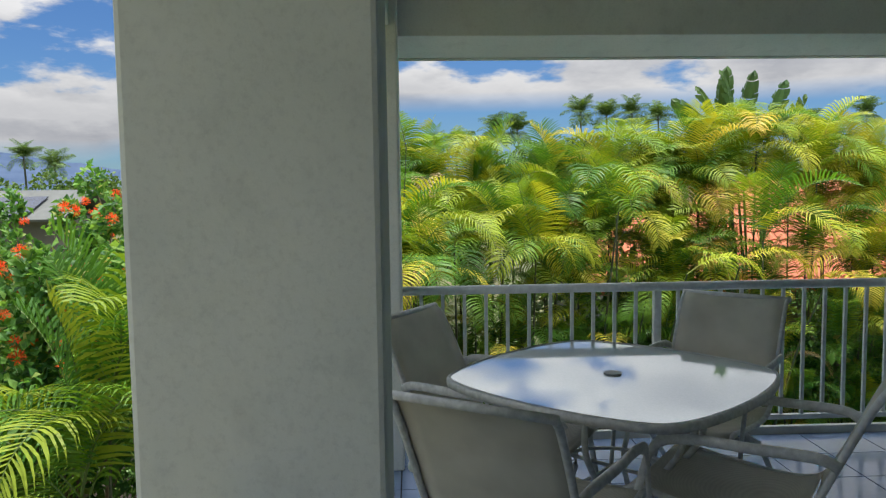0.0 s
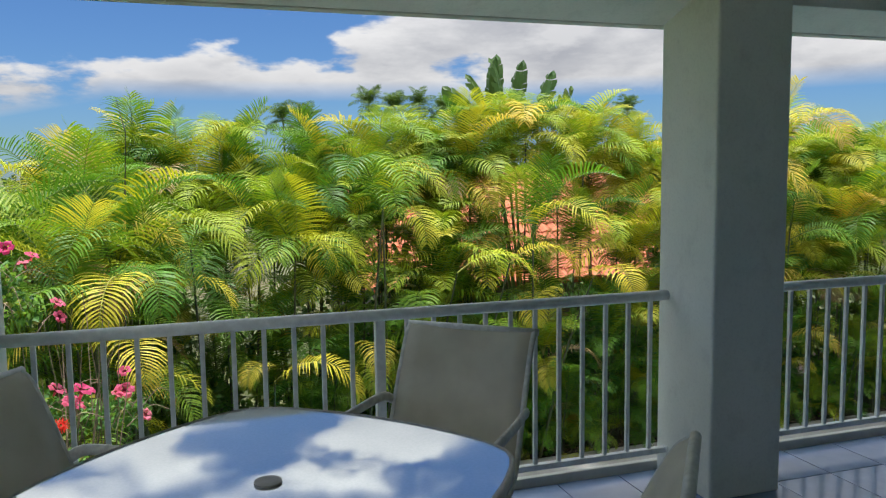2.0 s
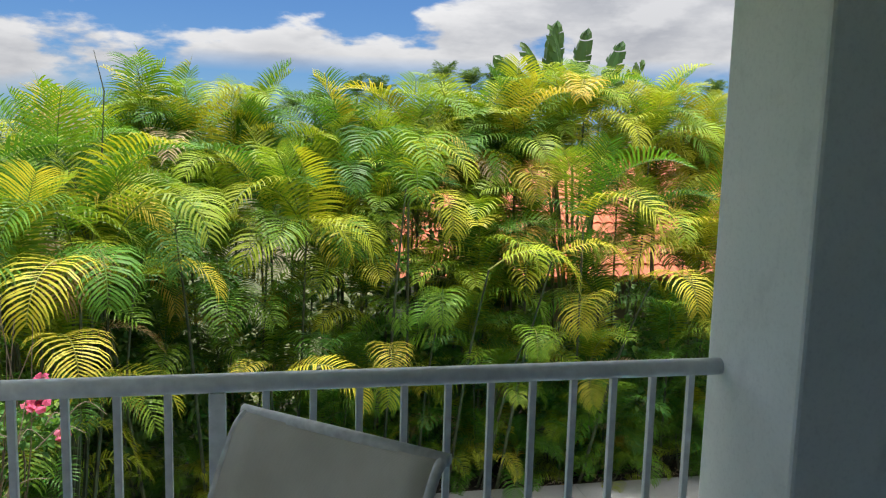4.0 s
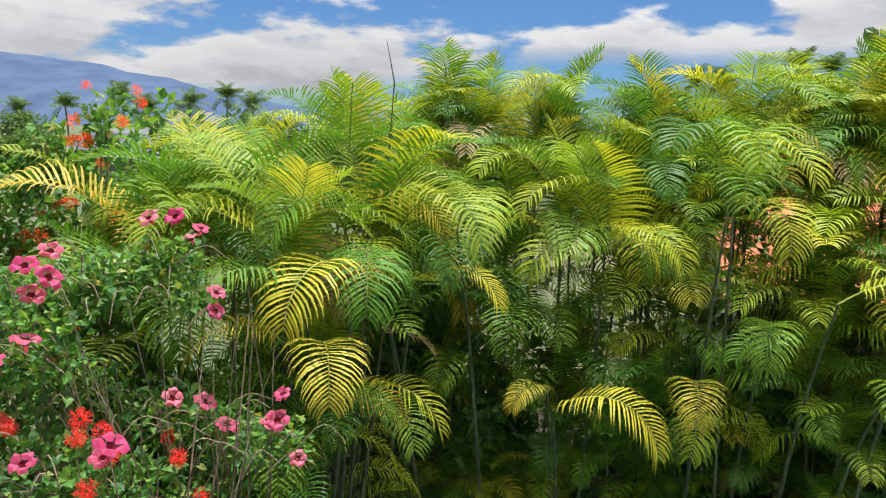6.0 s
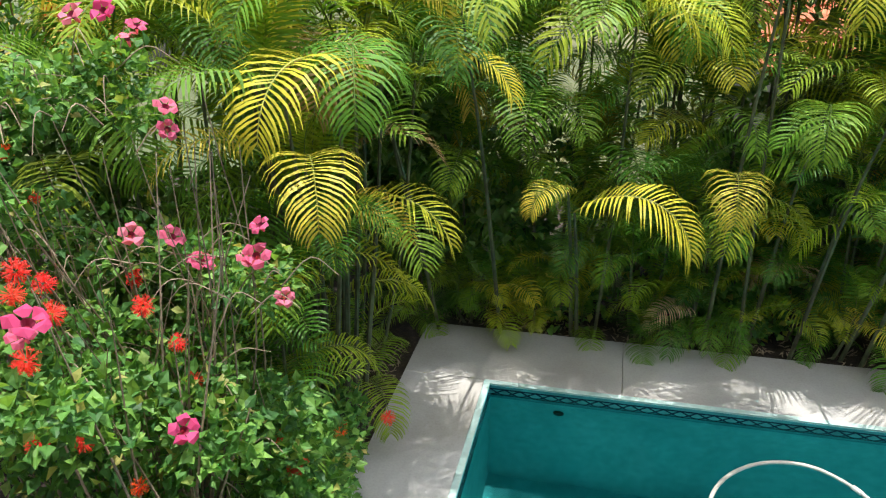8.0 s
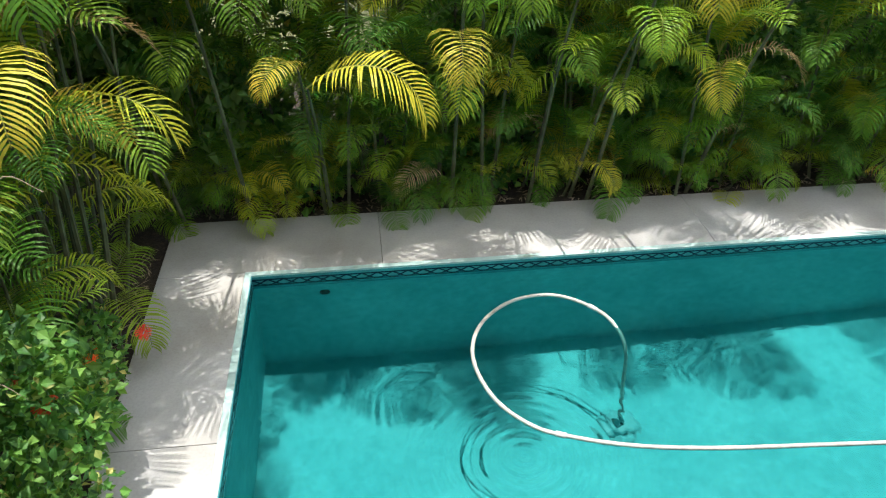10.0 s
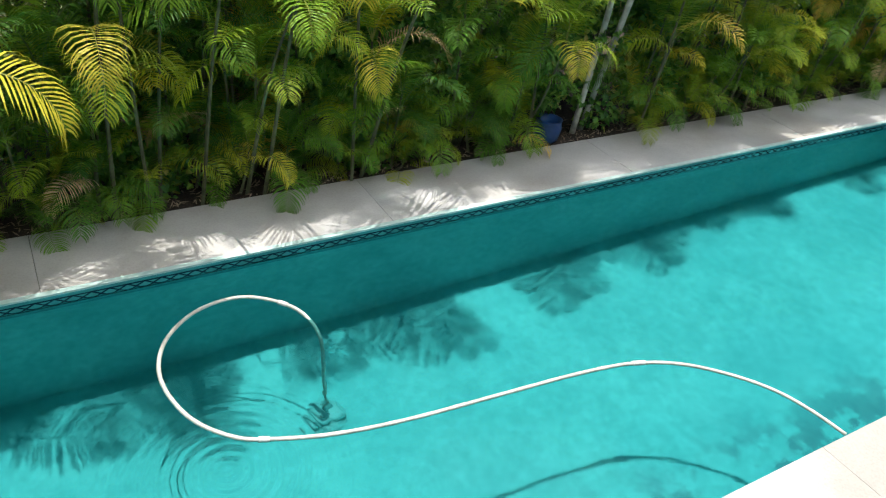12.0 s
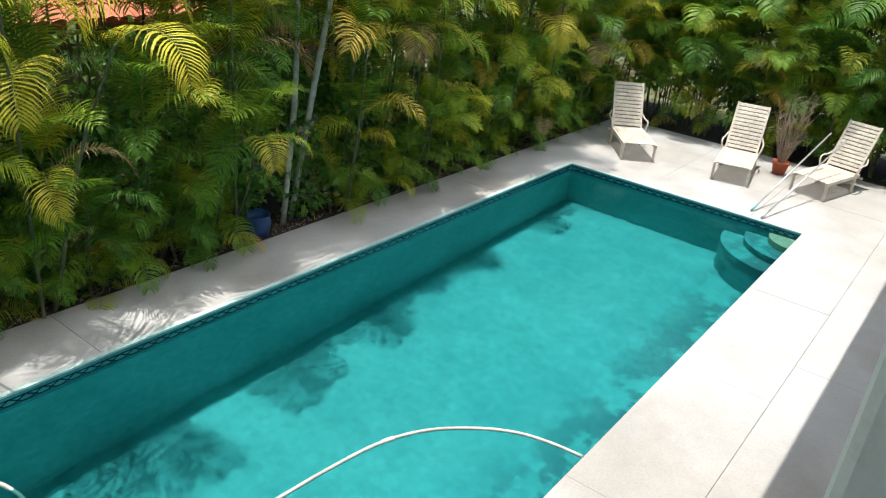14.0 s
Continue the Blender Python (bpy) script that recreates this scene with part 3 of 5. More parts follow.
def table():
    t = thing("patio_table", "square patio table with glossy pale glass top and grey metal legs", "table", (*HUB, 0))
    n = 96

    def outline(scale=1.0, r=0.70):
        pts = []
        for k in range(n):
            a = 2 * math.pi * k / n
            c, s = math.sqrt(math.cos(a) ** 2 + 0.006), math.sqrt(math.sin(a) ** 2 + 0.006)
            p = 1.33
            rr = r * scale * (c ** p + s ** p) ** (-1 / p)
            pts.append((rr * math.cos(a), rr * math.sin(a)))
        return pts
    o, i = outline(1.0), outline(0.978)
    bm = bmesh.new()
    rings = []
    for pts, z in ((o, 0.690), (o, 0.716), (i, 0.724), (i, 0.690)):
        rings.append([bm.verts.new((x, y, z)) for x, y in pts])
    for a, b in zip(rings, rings[1:] + rings[:1]):
        for k in range(n):
            bm.faces.new((a[k], a[(k + 1) % n], b[(k + 1) % n], b[k]))
    part("rim", bm, "rim", t, smooth=True)
    bm = bmesh.new()
    g = outline(0.977)
    top = bm.faces.new([bm.verts.new((x, y, 0.719)) for x, y in g])
    bot = bm.faces.new([bm.verts.new((x, y, 0.712)) for x, y in g][::-1])
    bm.verts.ensure_lookup_table()
    for k in range(n):
        bm.faces.new((bm.verts[k], bm.verts[n + k], bm.verts[n + (k + 1) % n], bm.verts[(k + 1) % n]))
    part("tabletop", bm, "glass", t, "glossy pale glass top")
    part("umbrella_hole_cap", lathe(bmesh.new(), [(0.024, 0.715), (0.036, 0.7205), (0.036, 0.725), (0.022, 0.727), (0.004, 0.7265)], 28), "hub", t, "round grey umbrella hole cap")
    for k in range(4):
        a = math.pi / 4 + k * math.pi / 2
        d = Vector((math.cos(a), math.sin(a), 0))
        s = Vector((-math.sin(a), math.cos(a), 0))
        for sg in (-1, 1):
            path = smooth_path([d * 0.36 + s * 0.10 * sg + Vector((0, 0, 0.692)), d * 0.34 + s * 0.085 * sg + Vector((0, 0, 0.5)), d * 0.22 + s * 0.07 * sg + Vector((0, 0, 0.3)), d * 0.30 + s * 0.08 * sg + Vector((0, 0, 0.1)), d * 0.40 + s * 0.10 * sg + Vector((0, 0, 0.012))], 5)
            part("leg", tube(bmesh.new(), path, 0.0125, 8), "frame", t, smooth=True)
    for z, r in ((0.33, 0.22), (0.60, 0.33)):
        part("stretcher", tube(bmesh.new(), [Vector((math.cos(k * math.pi / 16) * r, math.sin(k * math.pi / 16) * r, z)) for k in range(33)], 0.008, 6), "frame", t, smooth=True)
    for k in range(4):
        a = math.pi / 4 + k * math.pi / 2
        part("crossbar", tube(bmesh.new(), [Vector((0, 0, 0.33)), Vector((math.cos(a) * 0.22, math.sin(a) * 0.22, 0.33))], 0.008, 6), "frame", t, smooth=True)
    return t


def chair():
    c = thing("patio_chair", "grey metal patio chair with taupe sling seat and curved arms", "chair", group="chairs round the table")
    w = 0.26
    prof = smooth_path([(0, -0.52, 0.905), (0, -0.475, 0.865), (0, -0.40, 0.72), (0, -0.30, 0.50), (0, -0.23, 0.405), (0, -0.10, 0.385), (0, 0.12, 0.405), (0, 0.27, 0.425), (0, 0.32, 0.40)], 5)
    for s in (-1, 1):
        part("side_rail", tube(bmesh.new(), [p + Vector((s * w, 0, 0)) for p in prof], 0.0125, 8), "frame", c, smooth=True)
        arm = smooth_path([(s * (w + 0.012), -0.365, 0.63), (s * (w + 0.03), -0.30, 0.655), (s * (w + 0.04), -0.12, 0.652), (s * (w + 0.04), 0.08, 0.645), (s * (w + 0.036), 0.20, 0.60), (s * (w + 0.03), 0.26, 0.42), (s * (w + 0.03), 0.31, 0.16), (s * (w + 0.03), 0.345, 0.012)], 5)
        part("arm", tube(bmesh.new(), arm, lambda u: 0.019 if u < 0.55 else 0.0145, 10, flat=0.62, up=Vector((1, 0, 0.02))), "frame", c, smooth=True)
        leg = smooth_path([(s * (w + 0.016), 0.16, 0.395), (s * (w + 0.016), -0.04, 0.29), (s * (w + 0.016), -0.22, 0.13), (s * (w + 0.016), -0.33, 0.012)], 5)
        part("rear_leg", tube(bmesh.new(), leg, 0.0135, 8), "frame", c, smooth=True)
        for y, x in ((0.345, w + 0.03), (-0.33, w + 0.016)):
            part("foot_cap", lathe(bmesh.new(), [(0.016, 0.0), (0.017, 0.02)], 10, (s * x, y, 0)), "gap", c)
    for y, z in ((-0.06, 0.30), (0.27, 0.39)):
        part("crossbar", tube(bmesh.new(), [Vector((-w - 0.015, y, z)), Vector((w + 0.015, y, z))], 0.010, 8), "frame", c, smooth=True)
    part("top_bar", tube(bmesh.new(), [Vector((-w - 0.014, -0.52, 0.905)), Vector((w + 0.014, -0.52, 0.905))], 0.014, 8), "frame", c, smooth=True)
    for nm, lo, hi in (("backrest", 0, 19), ("seat", 19, len(prof))):
        pts = prof[lo:hi + 1]
        n = len(pts)
        vs, fs = [], []
        for j, p in enumerate(pts):
            for i in range(9):
                u = -1 + i / 4
                sag = 0.018 * (1 - u * u) * (1 if 1 < j + lo < len(prof) - 3 else 0.25)
                dirn = Vector((0, -1, 0)) if nm == "backrest" else Vector((0, 0, -1))
                vs.append(Vector((u * (w - 0.006), p.y, p.z)) + dirn * sag + Vector((0, 0.008, 0.006)))
        for j in range(n - 1):
            for i in range(8):
                a = j * 9 + i
                fs.append((a, a + 1, a + 10, a + 9))
        ob = raw(nm, vs, fs, "sling", c, smooth=True)
        md = ob.modifiers.new("thick", "SOLIDIFY")
        md.thickness = 0.003
    return c


table()
_c = chair()


for i, ((bx, by), ang) in enumerate((((-0.02, 3.52), -122), ((1.66, 3.86), 139), ((0.14, 2.03), -33), ((1.55, 2.32), 52))):
    a = radians(ang)
    f = Vector((-math.sin(a), math.cos(a)))
    m = pose(bx + f.x * 0.50, by + f.y * 0.50, 0, 0, 0, ang)
    if i == 0:
        _c.matrix_world = m
    else:
        copy_thing(_c, m)


# ---- palms ----
def frond_mesh(name, length, a0, a1, n, leaf, mats, seed, vee=0.5, droop=0.5, width=0.027, late=1.5):
    """One feather frond that grows from its foot along +x and arches from angle a0 to a1; its leaflets stand up and curl over."""
    rnd = random.Random(seed)
    verts, faces, mi = [], [], []
    steps = 16
    pts, axes = [Vector((0, 0, 0))], []
    side_bend = rnd.uniform(-0.3, 0.3)
    roll = rnd.uniform(-0.25, 0.25)
    for i in range(steps):
        s = (i + 0.5) / steps
        a = radians(a0 + (a1 - a0) * s ** late)
        h = side_bend * s * s
        out = Vector((math.cos(h), math.sin(h), 0))
        d = out * math.cos(a) + Vector((0, 0, math.sin(a)))
        up = Vector((0, 0, math.cos(a))) - out * math.sin(a)
        sd = Vector((-math.sin(h), math.cos(h), 0))
        q = roll * s
        axes.append((d, sd * math.cos(q) + up * math.sin(q), up * math.cos(q) - sd * math.sin(q)))
        pts.append(pts[-1] + d * (length / steps))
    axes.append(axes[-1])
    for i, p in enumerate(pts):
        r = 0.009 * (1 - 0.8 * i / steps) + 0.0012
        d, sd, up = axes[i]
        verts += [p + sd * r, p - sd * r, p + up * r * 1.2]
    for i in range(steps):
        b = i * 3
        for u, v in ((0, 1), (1, 2), (2, 0)):
            faces.append((b + u, b + v, b + 3 + v, b + 3 + u))
            mi.append(1)
    for sgn in (-1, 1):
        lag = rnd.uniform(0, 1)
        for k in range(n):
            s = 0.14 + 0.86 * (k + 0.5 * lag + rnd.uniform(0.0, 0.35)) / n
            i = min(int(s * steps), steps - 1)
            p = pts[i].lerp(pts[i + 1], min(1.0, s * steps - i))
            d, sd, up = axes[i]
            u = (s - 0.14) / 0.86
            ll = leaf * (0.60 + 0.55 * math.sin(math.pi * min(1, u * 0.75 + 0.15))) * (1 - 0.5 * u ** 4) * rnd.uniform(0.92, 1.06)
            fwd = 0.30 + 0.65 * u * u + rnd.uniform(-0.06, 0.06)
            v = (sd * sgn + d * fwd + up * (vee * (1 - 0.5 * u) + rnd.uniform(-0.07, 0.07))).normalized()
            wd = (d - v * d.dot(v)).normalized() * (width * rnd.uniform(0.85, 1.1))
            b = len(verts)
            verts += [p - wd * 0.2, p + wd * 0.2]
            q = p
            for j, w in enumerate((0.5, 0.46, 0.30)):
                q = q + v * ll * 0.27
                verts += [q - wd * w, q + wd * w]
                v = (v + Vector((0, 0, -droop * (0.35 + 0.45 * j) * rnd.uniform(0.85, 1.2))) - sd * sgn * droop * 0.10 * j).normalized()
            verts.append(q + v * ll * 0.22)
            faces += [(b, b + 1, b + 3, b + 2), (b + 2, b + 3, b + 5, b + 4), (b + 4, b + 5, b + 7, b + 6), (b + 6, b + 7, b + 8)]
            mi += [0] * 4
    me = bpy.data.meshes.new(name)
    me.from_pydata([tuple(v) for v in verts], [], faces)
    for k in mats:
        me.materials.append(M[k])
    me.polygons.foreach_set("material_index", mi)
    return me


FR = {}
for key, mats in (("green", ("green", "rachis_dark")), ("lime", ("lime", "rachis")), ("gold", ("gold", "rachis")), ("dead", ("dead", "twig"))):
    FR[key] = []
    for j, (ln, a0, a1, dr, vee) in enumerate(((1.35, 82, 35, 0.22, 0.95), (1.6, 74, -25, 0.42, 0.75), (1.65, 62, -72, 0.55, 0.55), (1.45, 40, -88, 0.6, 0.35))):
        for q in range(3 if key in ("green", "lime") else 1):
            FR[key].append((j, frond_mesh("frond_" + key, ln, a0 + 4 * q, a1 + 12 * q, 30, 0.46, mats, 11 * j + q + len(key) * 100, vee=vee, droop=dr, width=0.0235)))


def put_frond(parent, me, x, y, z, az, scale, tilt=0.0, roll=0.0):
    o = bpy.data.objects.new("frond", me)
    scene.collection.objects.link(o)
    o.parent = parent
    o.matrix_basis = pose(x, y, z, 0, 0, az) @ pose(0, 0, 0, roll, tilt, 0) @ Matrix.Diagonal((scale, scale, scale, 1))
    return o


def pick(rnd, lime, gold, dead, hang):
    k = rnd.random()
    key = "dead" if k < dead else "gold" if k < dead + gold else "lime" if k < dead + gold + lime else "green"
    lst = FR[key]
    want = rnd.choice((2, 3, 3)) if hang else rnd.choice((0, 1, 1, 2))
    return rnd.choice([me for j, me in lst if j == want])


def areca(x, y, crowns, seed, lime=0.25, gold=0.04, dead=0.04, label="", face=-90, spread=180, scale=1.0):
    """A clump of slim canes, each with a crown of fronds; crowns: (dx, dy, height above the ground, fronds)."""
    rnd = random.Random(seed)
    t = thing("areca_palm", label, "palm", (x, y, DECK - 0.06), "areca palms in the hedge")
    bm = bmesh.new()
    for dx, dy, h, nf in crowns:
        foot = Vector((dx * 0.35, dy * 0.35, 0))
        top = Vector((dx, dy, h))
        path = smooth_path([foot, foot.lerp(top, 0.5) + Vector((dx * 0.1, dy * 0.1, 0)), top], 4)
        tube(bm, path, lambda u: 0.019 * (1 - 0.35 * u), 6)
        az0 = rnd.uniform(0, 360)
        for k in range(nf):
            az = az0 + k * 137.5 + rnd.uniform(-15, 15)
            if spread < 180:
                az = face + rnd.uniform(-spread, spread)
            hang = k > nf * 0.5
            sc = scale * min(1.0, 0.5 + 0.19 * h)
            put_frond(t, pick(rnd, lime, gold * (2.4 if hang else 0.5), dead * (1.6 if hang else 0.2), hang), dx, dy, h - (0.25 if hang else 0) * rnd.random(), az, sc * rnd.uniform(0.8, 1.15), rnd.uniform(-8, 8), rnd.uniform(-14, 14))
    part("cane", bm, "stem", t)
    return t


def hedge():
    rnd = random.Random(5)
    labels = ("areca palm clump with slim canes and arching green fronds", "areca palm clump with bright yellow-green fronds", "dense areca palm clump with some yellowing fronds")
    x, i = -0.4, 0
    while x < 19.2:
        lime = 0.26 + 0.30 * max(0, min(1, (x - 2) / 5))
        gold = 0.018 + 0.035 * max(0, min(1, (x - 2.5) / 2.5))
        hs = ((0.3, 0.7, 8), (0.8, 1.3, 8), (1.4, 1.9, 9), (2.0, 2.5, 10), (2.6, 3.1, 10), (3.1, 3.5, 10))
        fr = [(rnd.uniform(-0.45, 0.45), rnd.uniform(-0.45, 0.15) - 0.30 * math.sin(math.pi * min(1, h0 / 2.8)), rnd.uniform(h0, h1), nf) for h0, h1, nf in hs]
        if 4.6 < x < 7.4:
            fr = fr[:3] + [fr[i % 3 + 3], fr[(i + 1) % 3 + 3]]
        if abs(x - 8.8) < 0.9:
            fr = [(a, 0.35, h, n) for a, b, h, n in fr[3:]]
        areca(x + rnd.uniform(-0.15, 0.15), 12.0 + rnd.uniform(-0.1, 0.15), fr, 100 + i, lime * 0.75, gold, gold * 0.6, labels[i % 3], scale=0.85)
        bk = [(rnd.uniform(-0.5, 0.5), rnd.uniform(-0.3, 0.5), rnd.uniform(h0, h1), nf) for h0, h1, nf in ((3.1, 3.5, 11), (3.5, 3.9, 12), (3.8, 4.35, 13), (3.9, 4.5, 12))]
        top = 0.05 if x < 2 else 0.12 + 0.3 * math.exp(-((x - 5.6) / 1.8) ** 2)
        if 5.0 < x < 7.6:
            bk = bk[1:] if i % 2 else bk[1:3]
        areca(x + 0.4, 12.5 + rnd.uniform(-0.1, 0.2), [(a, b, h + top, n) for a, b, h, n in bk], 300 + i, lime, gold, gold * 0.7, labels[(i + 1) % 3], scale=0.82)
        x += 0.8
        i += 1
    x = -0.3
    while x < 18.3:
        if abs(x - 8.6) > 0.55:
            low = [(rnd.uniform(-0.2, 0.2), rnd.uniform(-0.1, 0.15), rnd.uniform(*hh), 8) for hh in ((0.08, 0.2), (0.3, 0.6))]
            areca(x, 11.62 + rnd.uniform(-0.08, 0.1), low, 600 + i, 0.10, 0.01, 0.01, "young areca palm shoots with low green fronds at the bed's edge", scale=0.85)
        x += 0.62
        i += 1
    for x in (1.6, 3.2, 5.4, 7.9, 9.7, 11.6, 13.4, 15.2):
        over = [(rnd.uniform(-0.3, 0.3), rnd.uniform(-0.45, -0.1), rnd.uniform(3.3, 3.9), 5)]
        areca(x, 11.55, over, 650 + i, 0.35, 0.04, 0.03, "areca palm leaning out over the pool deck", face=-90, spread=75, scale=0.95)
        i += 1
    y = 11.0
    while y > 3.0:
        fr = [(rnd.uniform(-0.3, 0.3), rnd.uniform(-0.4, 0.4), rnd.uniform(*hh), nf) for hh, nf in (((0.6, 1.2), 7), ((1.4, 2.2), 8), ((2.3, 3.2), 9), ((3.2, 4.2), 9))]
        areca(19.1, y + 0.4, [(rnd.uniform(-0.2, 0.2), rnd.uniform(-0.4, 0.4), h, 8) for h in (0.3, 0.8, 1.4, 2.0)], 700 + int(y * 10), 0.15, 0.01, 0.01, labels[0])
        areca(20.5, y, [(rnd.uniform(-0.3, 0.3), rnd.uniform(-0.4, 0.4), h, 9) for h in (1.6, 2.6, 3.4, 4.3)], 900 + int(y * 10), 0.2, 0.03, 0.03, labels[1])
        areca(19.5 + rnd.uniform(-0.1, 0.3), y, fr, 500 + int(y * 10), 0.30, 0.02, 0.02, labels[i % 3])
        y -= 0.9
        i += 1


hedge()


# ---- background ----
def mountain():
    rnd = random.Random(3)
    vs, fs = [], []
    nx, ny = 90, 14
    for j in range(ny):
        for i in range(nx):
            u = i / (nx - 1)
            x = -6500 + 5200 * u
            ridge = 430 * (1 - 0.85 * max(0, (u - 0.55) / 0.45)) ** 1.0
            n = noise.fractal(Vector((x * 0.0016, j * 0.35, 0)), 0.9, 2.1, 5)
            h = max(0, ridge * math.sin(math.pi * min(1, j / (ny - 1) * 1.0) * 0.5) + n * 42 * (j / ny))
            vs.append((x, 3000 + j * 90, DECK - 5 + h))
    for j in range(ny - 1):
        for i in range(nx - 1):
            a = j * nx + i
            fs.append((a, a + 1, a + nx + 1, a + nx))
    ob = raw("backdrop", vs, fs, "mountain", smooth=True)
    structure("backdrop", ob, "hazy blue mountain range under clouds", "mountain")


mountain()


def coco_palm(x, y, h, seed, size=1.0):
    rnd = random.Random(seed)
    t = thing("coconut_palm", "distant coconut palm with a slim leaning trunk and dark fronds", "palm", (x, y, DECK - 0.1), "distant coconut palms")
    lean = Vector((rnd.uniform(-0.6, 0.6), rnd.uniform(-0.3, 0.3), h))
    part("trunk", tube(bmesh.new(), smooth_path([(0, 0, 0), lean * 0.5 + Vector((0.15, 0, 0)), lean], 4), lambda u: 0.16 * (1 - 0.45 * u), 7), "stem", t)
    for k in range(22):
        j = rnd.choice((0, 1, 1, 2, 3))
        me = rnd.choice([m for q, m in FR["far"] if q == j])
        put_frond(t, me, lean.x, lean.y, lean.z, k * 137.5, size * rnd.uniform(1.3, 1.7), 0, rnd.uniform(-20, 20))


FR["far"] = [(j, frond_mesh("frond_far", 1.4, a0, a1, 16, 0.5, ("far_leaf", "stem"), 77 + j, vee=0.35, droop=dr, width=0.05, late=1.15)) for j, (a0, a1, dr) in enumerate(((86, 35, 0.35), (66, 0, 0.5), (38, -40, 0.6), (5, -80, 0.6)))]


def leaf_cloud(name, blobs, count, size, mat, seed, parent=None, label="", shell=0.55, long=1.5):
    """Many small folded leaves through a set of lumps (x, y, z, rx, ry, rz)."""
    g = np.random.default_rng(seed)
    B = np.array(blobs, float)
    wt = (B[:, 3] * B[:, 4] + B[:, 4] * B[:, 5] + B[:, 3] * B[:, 5])
    ix = g.choice(len(B), count, p=wt / wt.sum())
    d = g.normal(size=(count, 3))
    d /= np.linalg.norm(d, axis=1)[:, None]
    r = (shell + (1 - shell) * g.random(count) ** 0.6) * (1 + 0.22 * np.sin(d[:, 0] * 7 + ix) * np.cos(d[:, 1] * 6 + 2 * ix))
    c = B[ix, :3] + d * r[:, None] * B[ix, 3:6]
    ax = d * 0.6 + g.normal(size=(count, 3)) * 0.7 + np.array((0, 0, 0.15))
    ax /= np.linalg.norm(ax, axis=1)[:, None]
    sd = np.cross(ax, g.normal(size=(count, 3)) * 0.7 + np.array((0, 0, 1.0)))
    sd /= np.linalg.norm(sd, axis=1)[:, None] + 1e-9
    up = np.cross(sd, ax)
    s = size * g.uniform(0.6, 1.3, count)[:, None]
    w = s * 0.5 / long * 1.1
    V = np.empty((count, 6, 3))
    V[:, 0] = c
    V[:, 1] = c + ax * s * 0.45 + sd * w + up * w * 0.35
    V[:, 2] = c + ax * s * 0.5
    V[:, 3] = c + ax * s * 0.45 - sd * w + up * w * 0.35
    V[:, 4] = c + ax * s - up * s * 0.12
    V[:, 5] = c
    idx = np.arange(count) * 6
    F = np.concatenate([np.stack([idx, idx + 1, idx + 2], 1), np.stack([idx + 1, idx + 4, idx + 2], 1), np.stack([idx, idx + 2, idx + 3], 1), np.stack([idx + 2, idx + 4, idx + 3], 1)])
    return raw(name, V.reshape(-1, 3).tolist(), F.tolist(), mat, parent, label)


def far_trees():
    rnd = random.Random(9)
    for i, (x, z) in enumerate(((-42, 6.6), (-38.5, 5.6), (9.3, 9.0), (12.4, 8.9), (19.0, 10.8), (22.1, 10.4), (24.2, 10.6), (27.8, 10.2), (-70, 4.4), (-55, 6.3), (-52, 5.0), (-46.4, 5.8), (-79, 3.7), (4.9, 7.6), (2.0, 7.0), (-63, 5.2), (44, 9.6), (52, 10.4), (60, 9.9), (36, 9.0))):
        coco_palm(x, 85, z - DECK - 1.6, 40 + i, 1.1)
    for i in range(30):
        x = -78 + i * 5.2 + rnd.uniform(-1, 1)
        y = rnd.uniform(62, 80)
        t = thing("distant_tree", "distant dark green broadleaf tree", "tree", (x, y, DECK - 0.1), "distant trees")
        part("trunk", tube(bmesh.new(), [Vector((0, 0, 0)), Vector((0.1, 0, 2)), Vector((0, 0, 3.6))], lambda u: 0.2 - 0.1 * u, 6), "stem", t)
        hh = rnd.uniform(3.4, 4.8) + (2.6 if x > 5 else 0)
        leaf_cloud("crown", [(rnd.uniform(-3.2, 3.2), rnd.uniform(-1, 1), hh - rnd.uniform(0, 3.2), rnd.uniform(1.2, 2.2), 1.4, rnd.uniform(0.8, 1.5)) for _ in range(9)], 2200, 0.40, "far_leaf", 60 + i, t)


far_trees()


# ---- shrubs and flowers on the left ----
def trumpet(name, seed):
    rnd = random.Random(seed)
    vs, fs, mi = [], [], []
    n = 10
    for r, z in ((0.006, 0.0), (0.009, 0.03), (0.018, 0.05)):
        vs += [(math.cos(2 * math.pi * k / n) * r, math.sin(2 * math.pi * k / n) * r, z) for k in range(n)]
    for j in range(2):
        for k in range(n):
            fs.append((j * n + k, j * n + (k + 1) % n, (j + 1) * n + (k + 1) % n, (j + 1) * n + k))
            mi.append(1 if j else 0)
    for k in range(5):
        a = 2 * math.pi * k / 5
        b = len(vs)
        for da, r, z in ((-0.45, 0.018, 0.05), (0.45, 0.018, 0.05), (-0.62, 0.042, 0.062), (0.62, 0.042, 0.064), (-0.3, 0.058, 0.056), (0.3, 0.056, 0.052), (0, 0.040, 0.068)):
            rr = r * rnd.uniform(0.9, 1.15)
            vs.append((math.cos(a + da) * rr, math.sin(a + da) * rr, z + rnd.uniform(-0.006, 0.006)))
        fs += [(b, b + 1, b + 6), (b, b + 6, b + 2), (b + 1, b + 3, b + 6), (b + 2, b + 6, b + 4), (b + 6, b + 5, b + 4), (b + 6, b + 3, b + 5)]
        mi += [0] * 6
    me = bpy.data.meshes.new(name)
    me.from_pydata(vs, [], fs)
    me.materials.append(M["pink"])
    me.materials.append(M["throat"])
    me.polygons.foreach_set("material_index", mi)
    return me


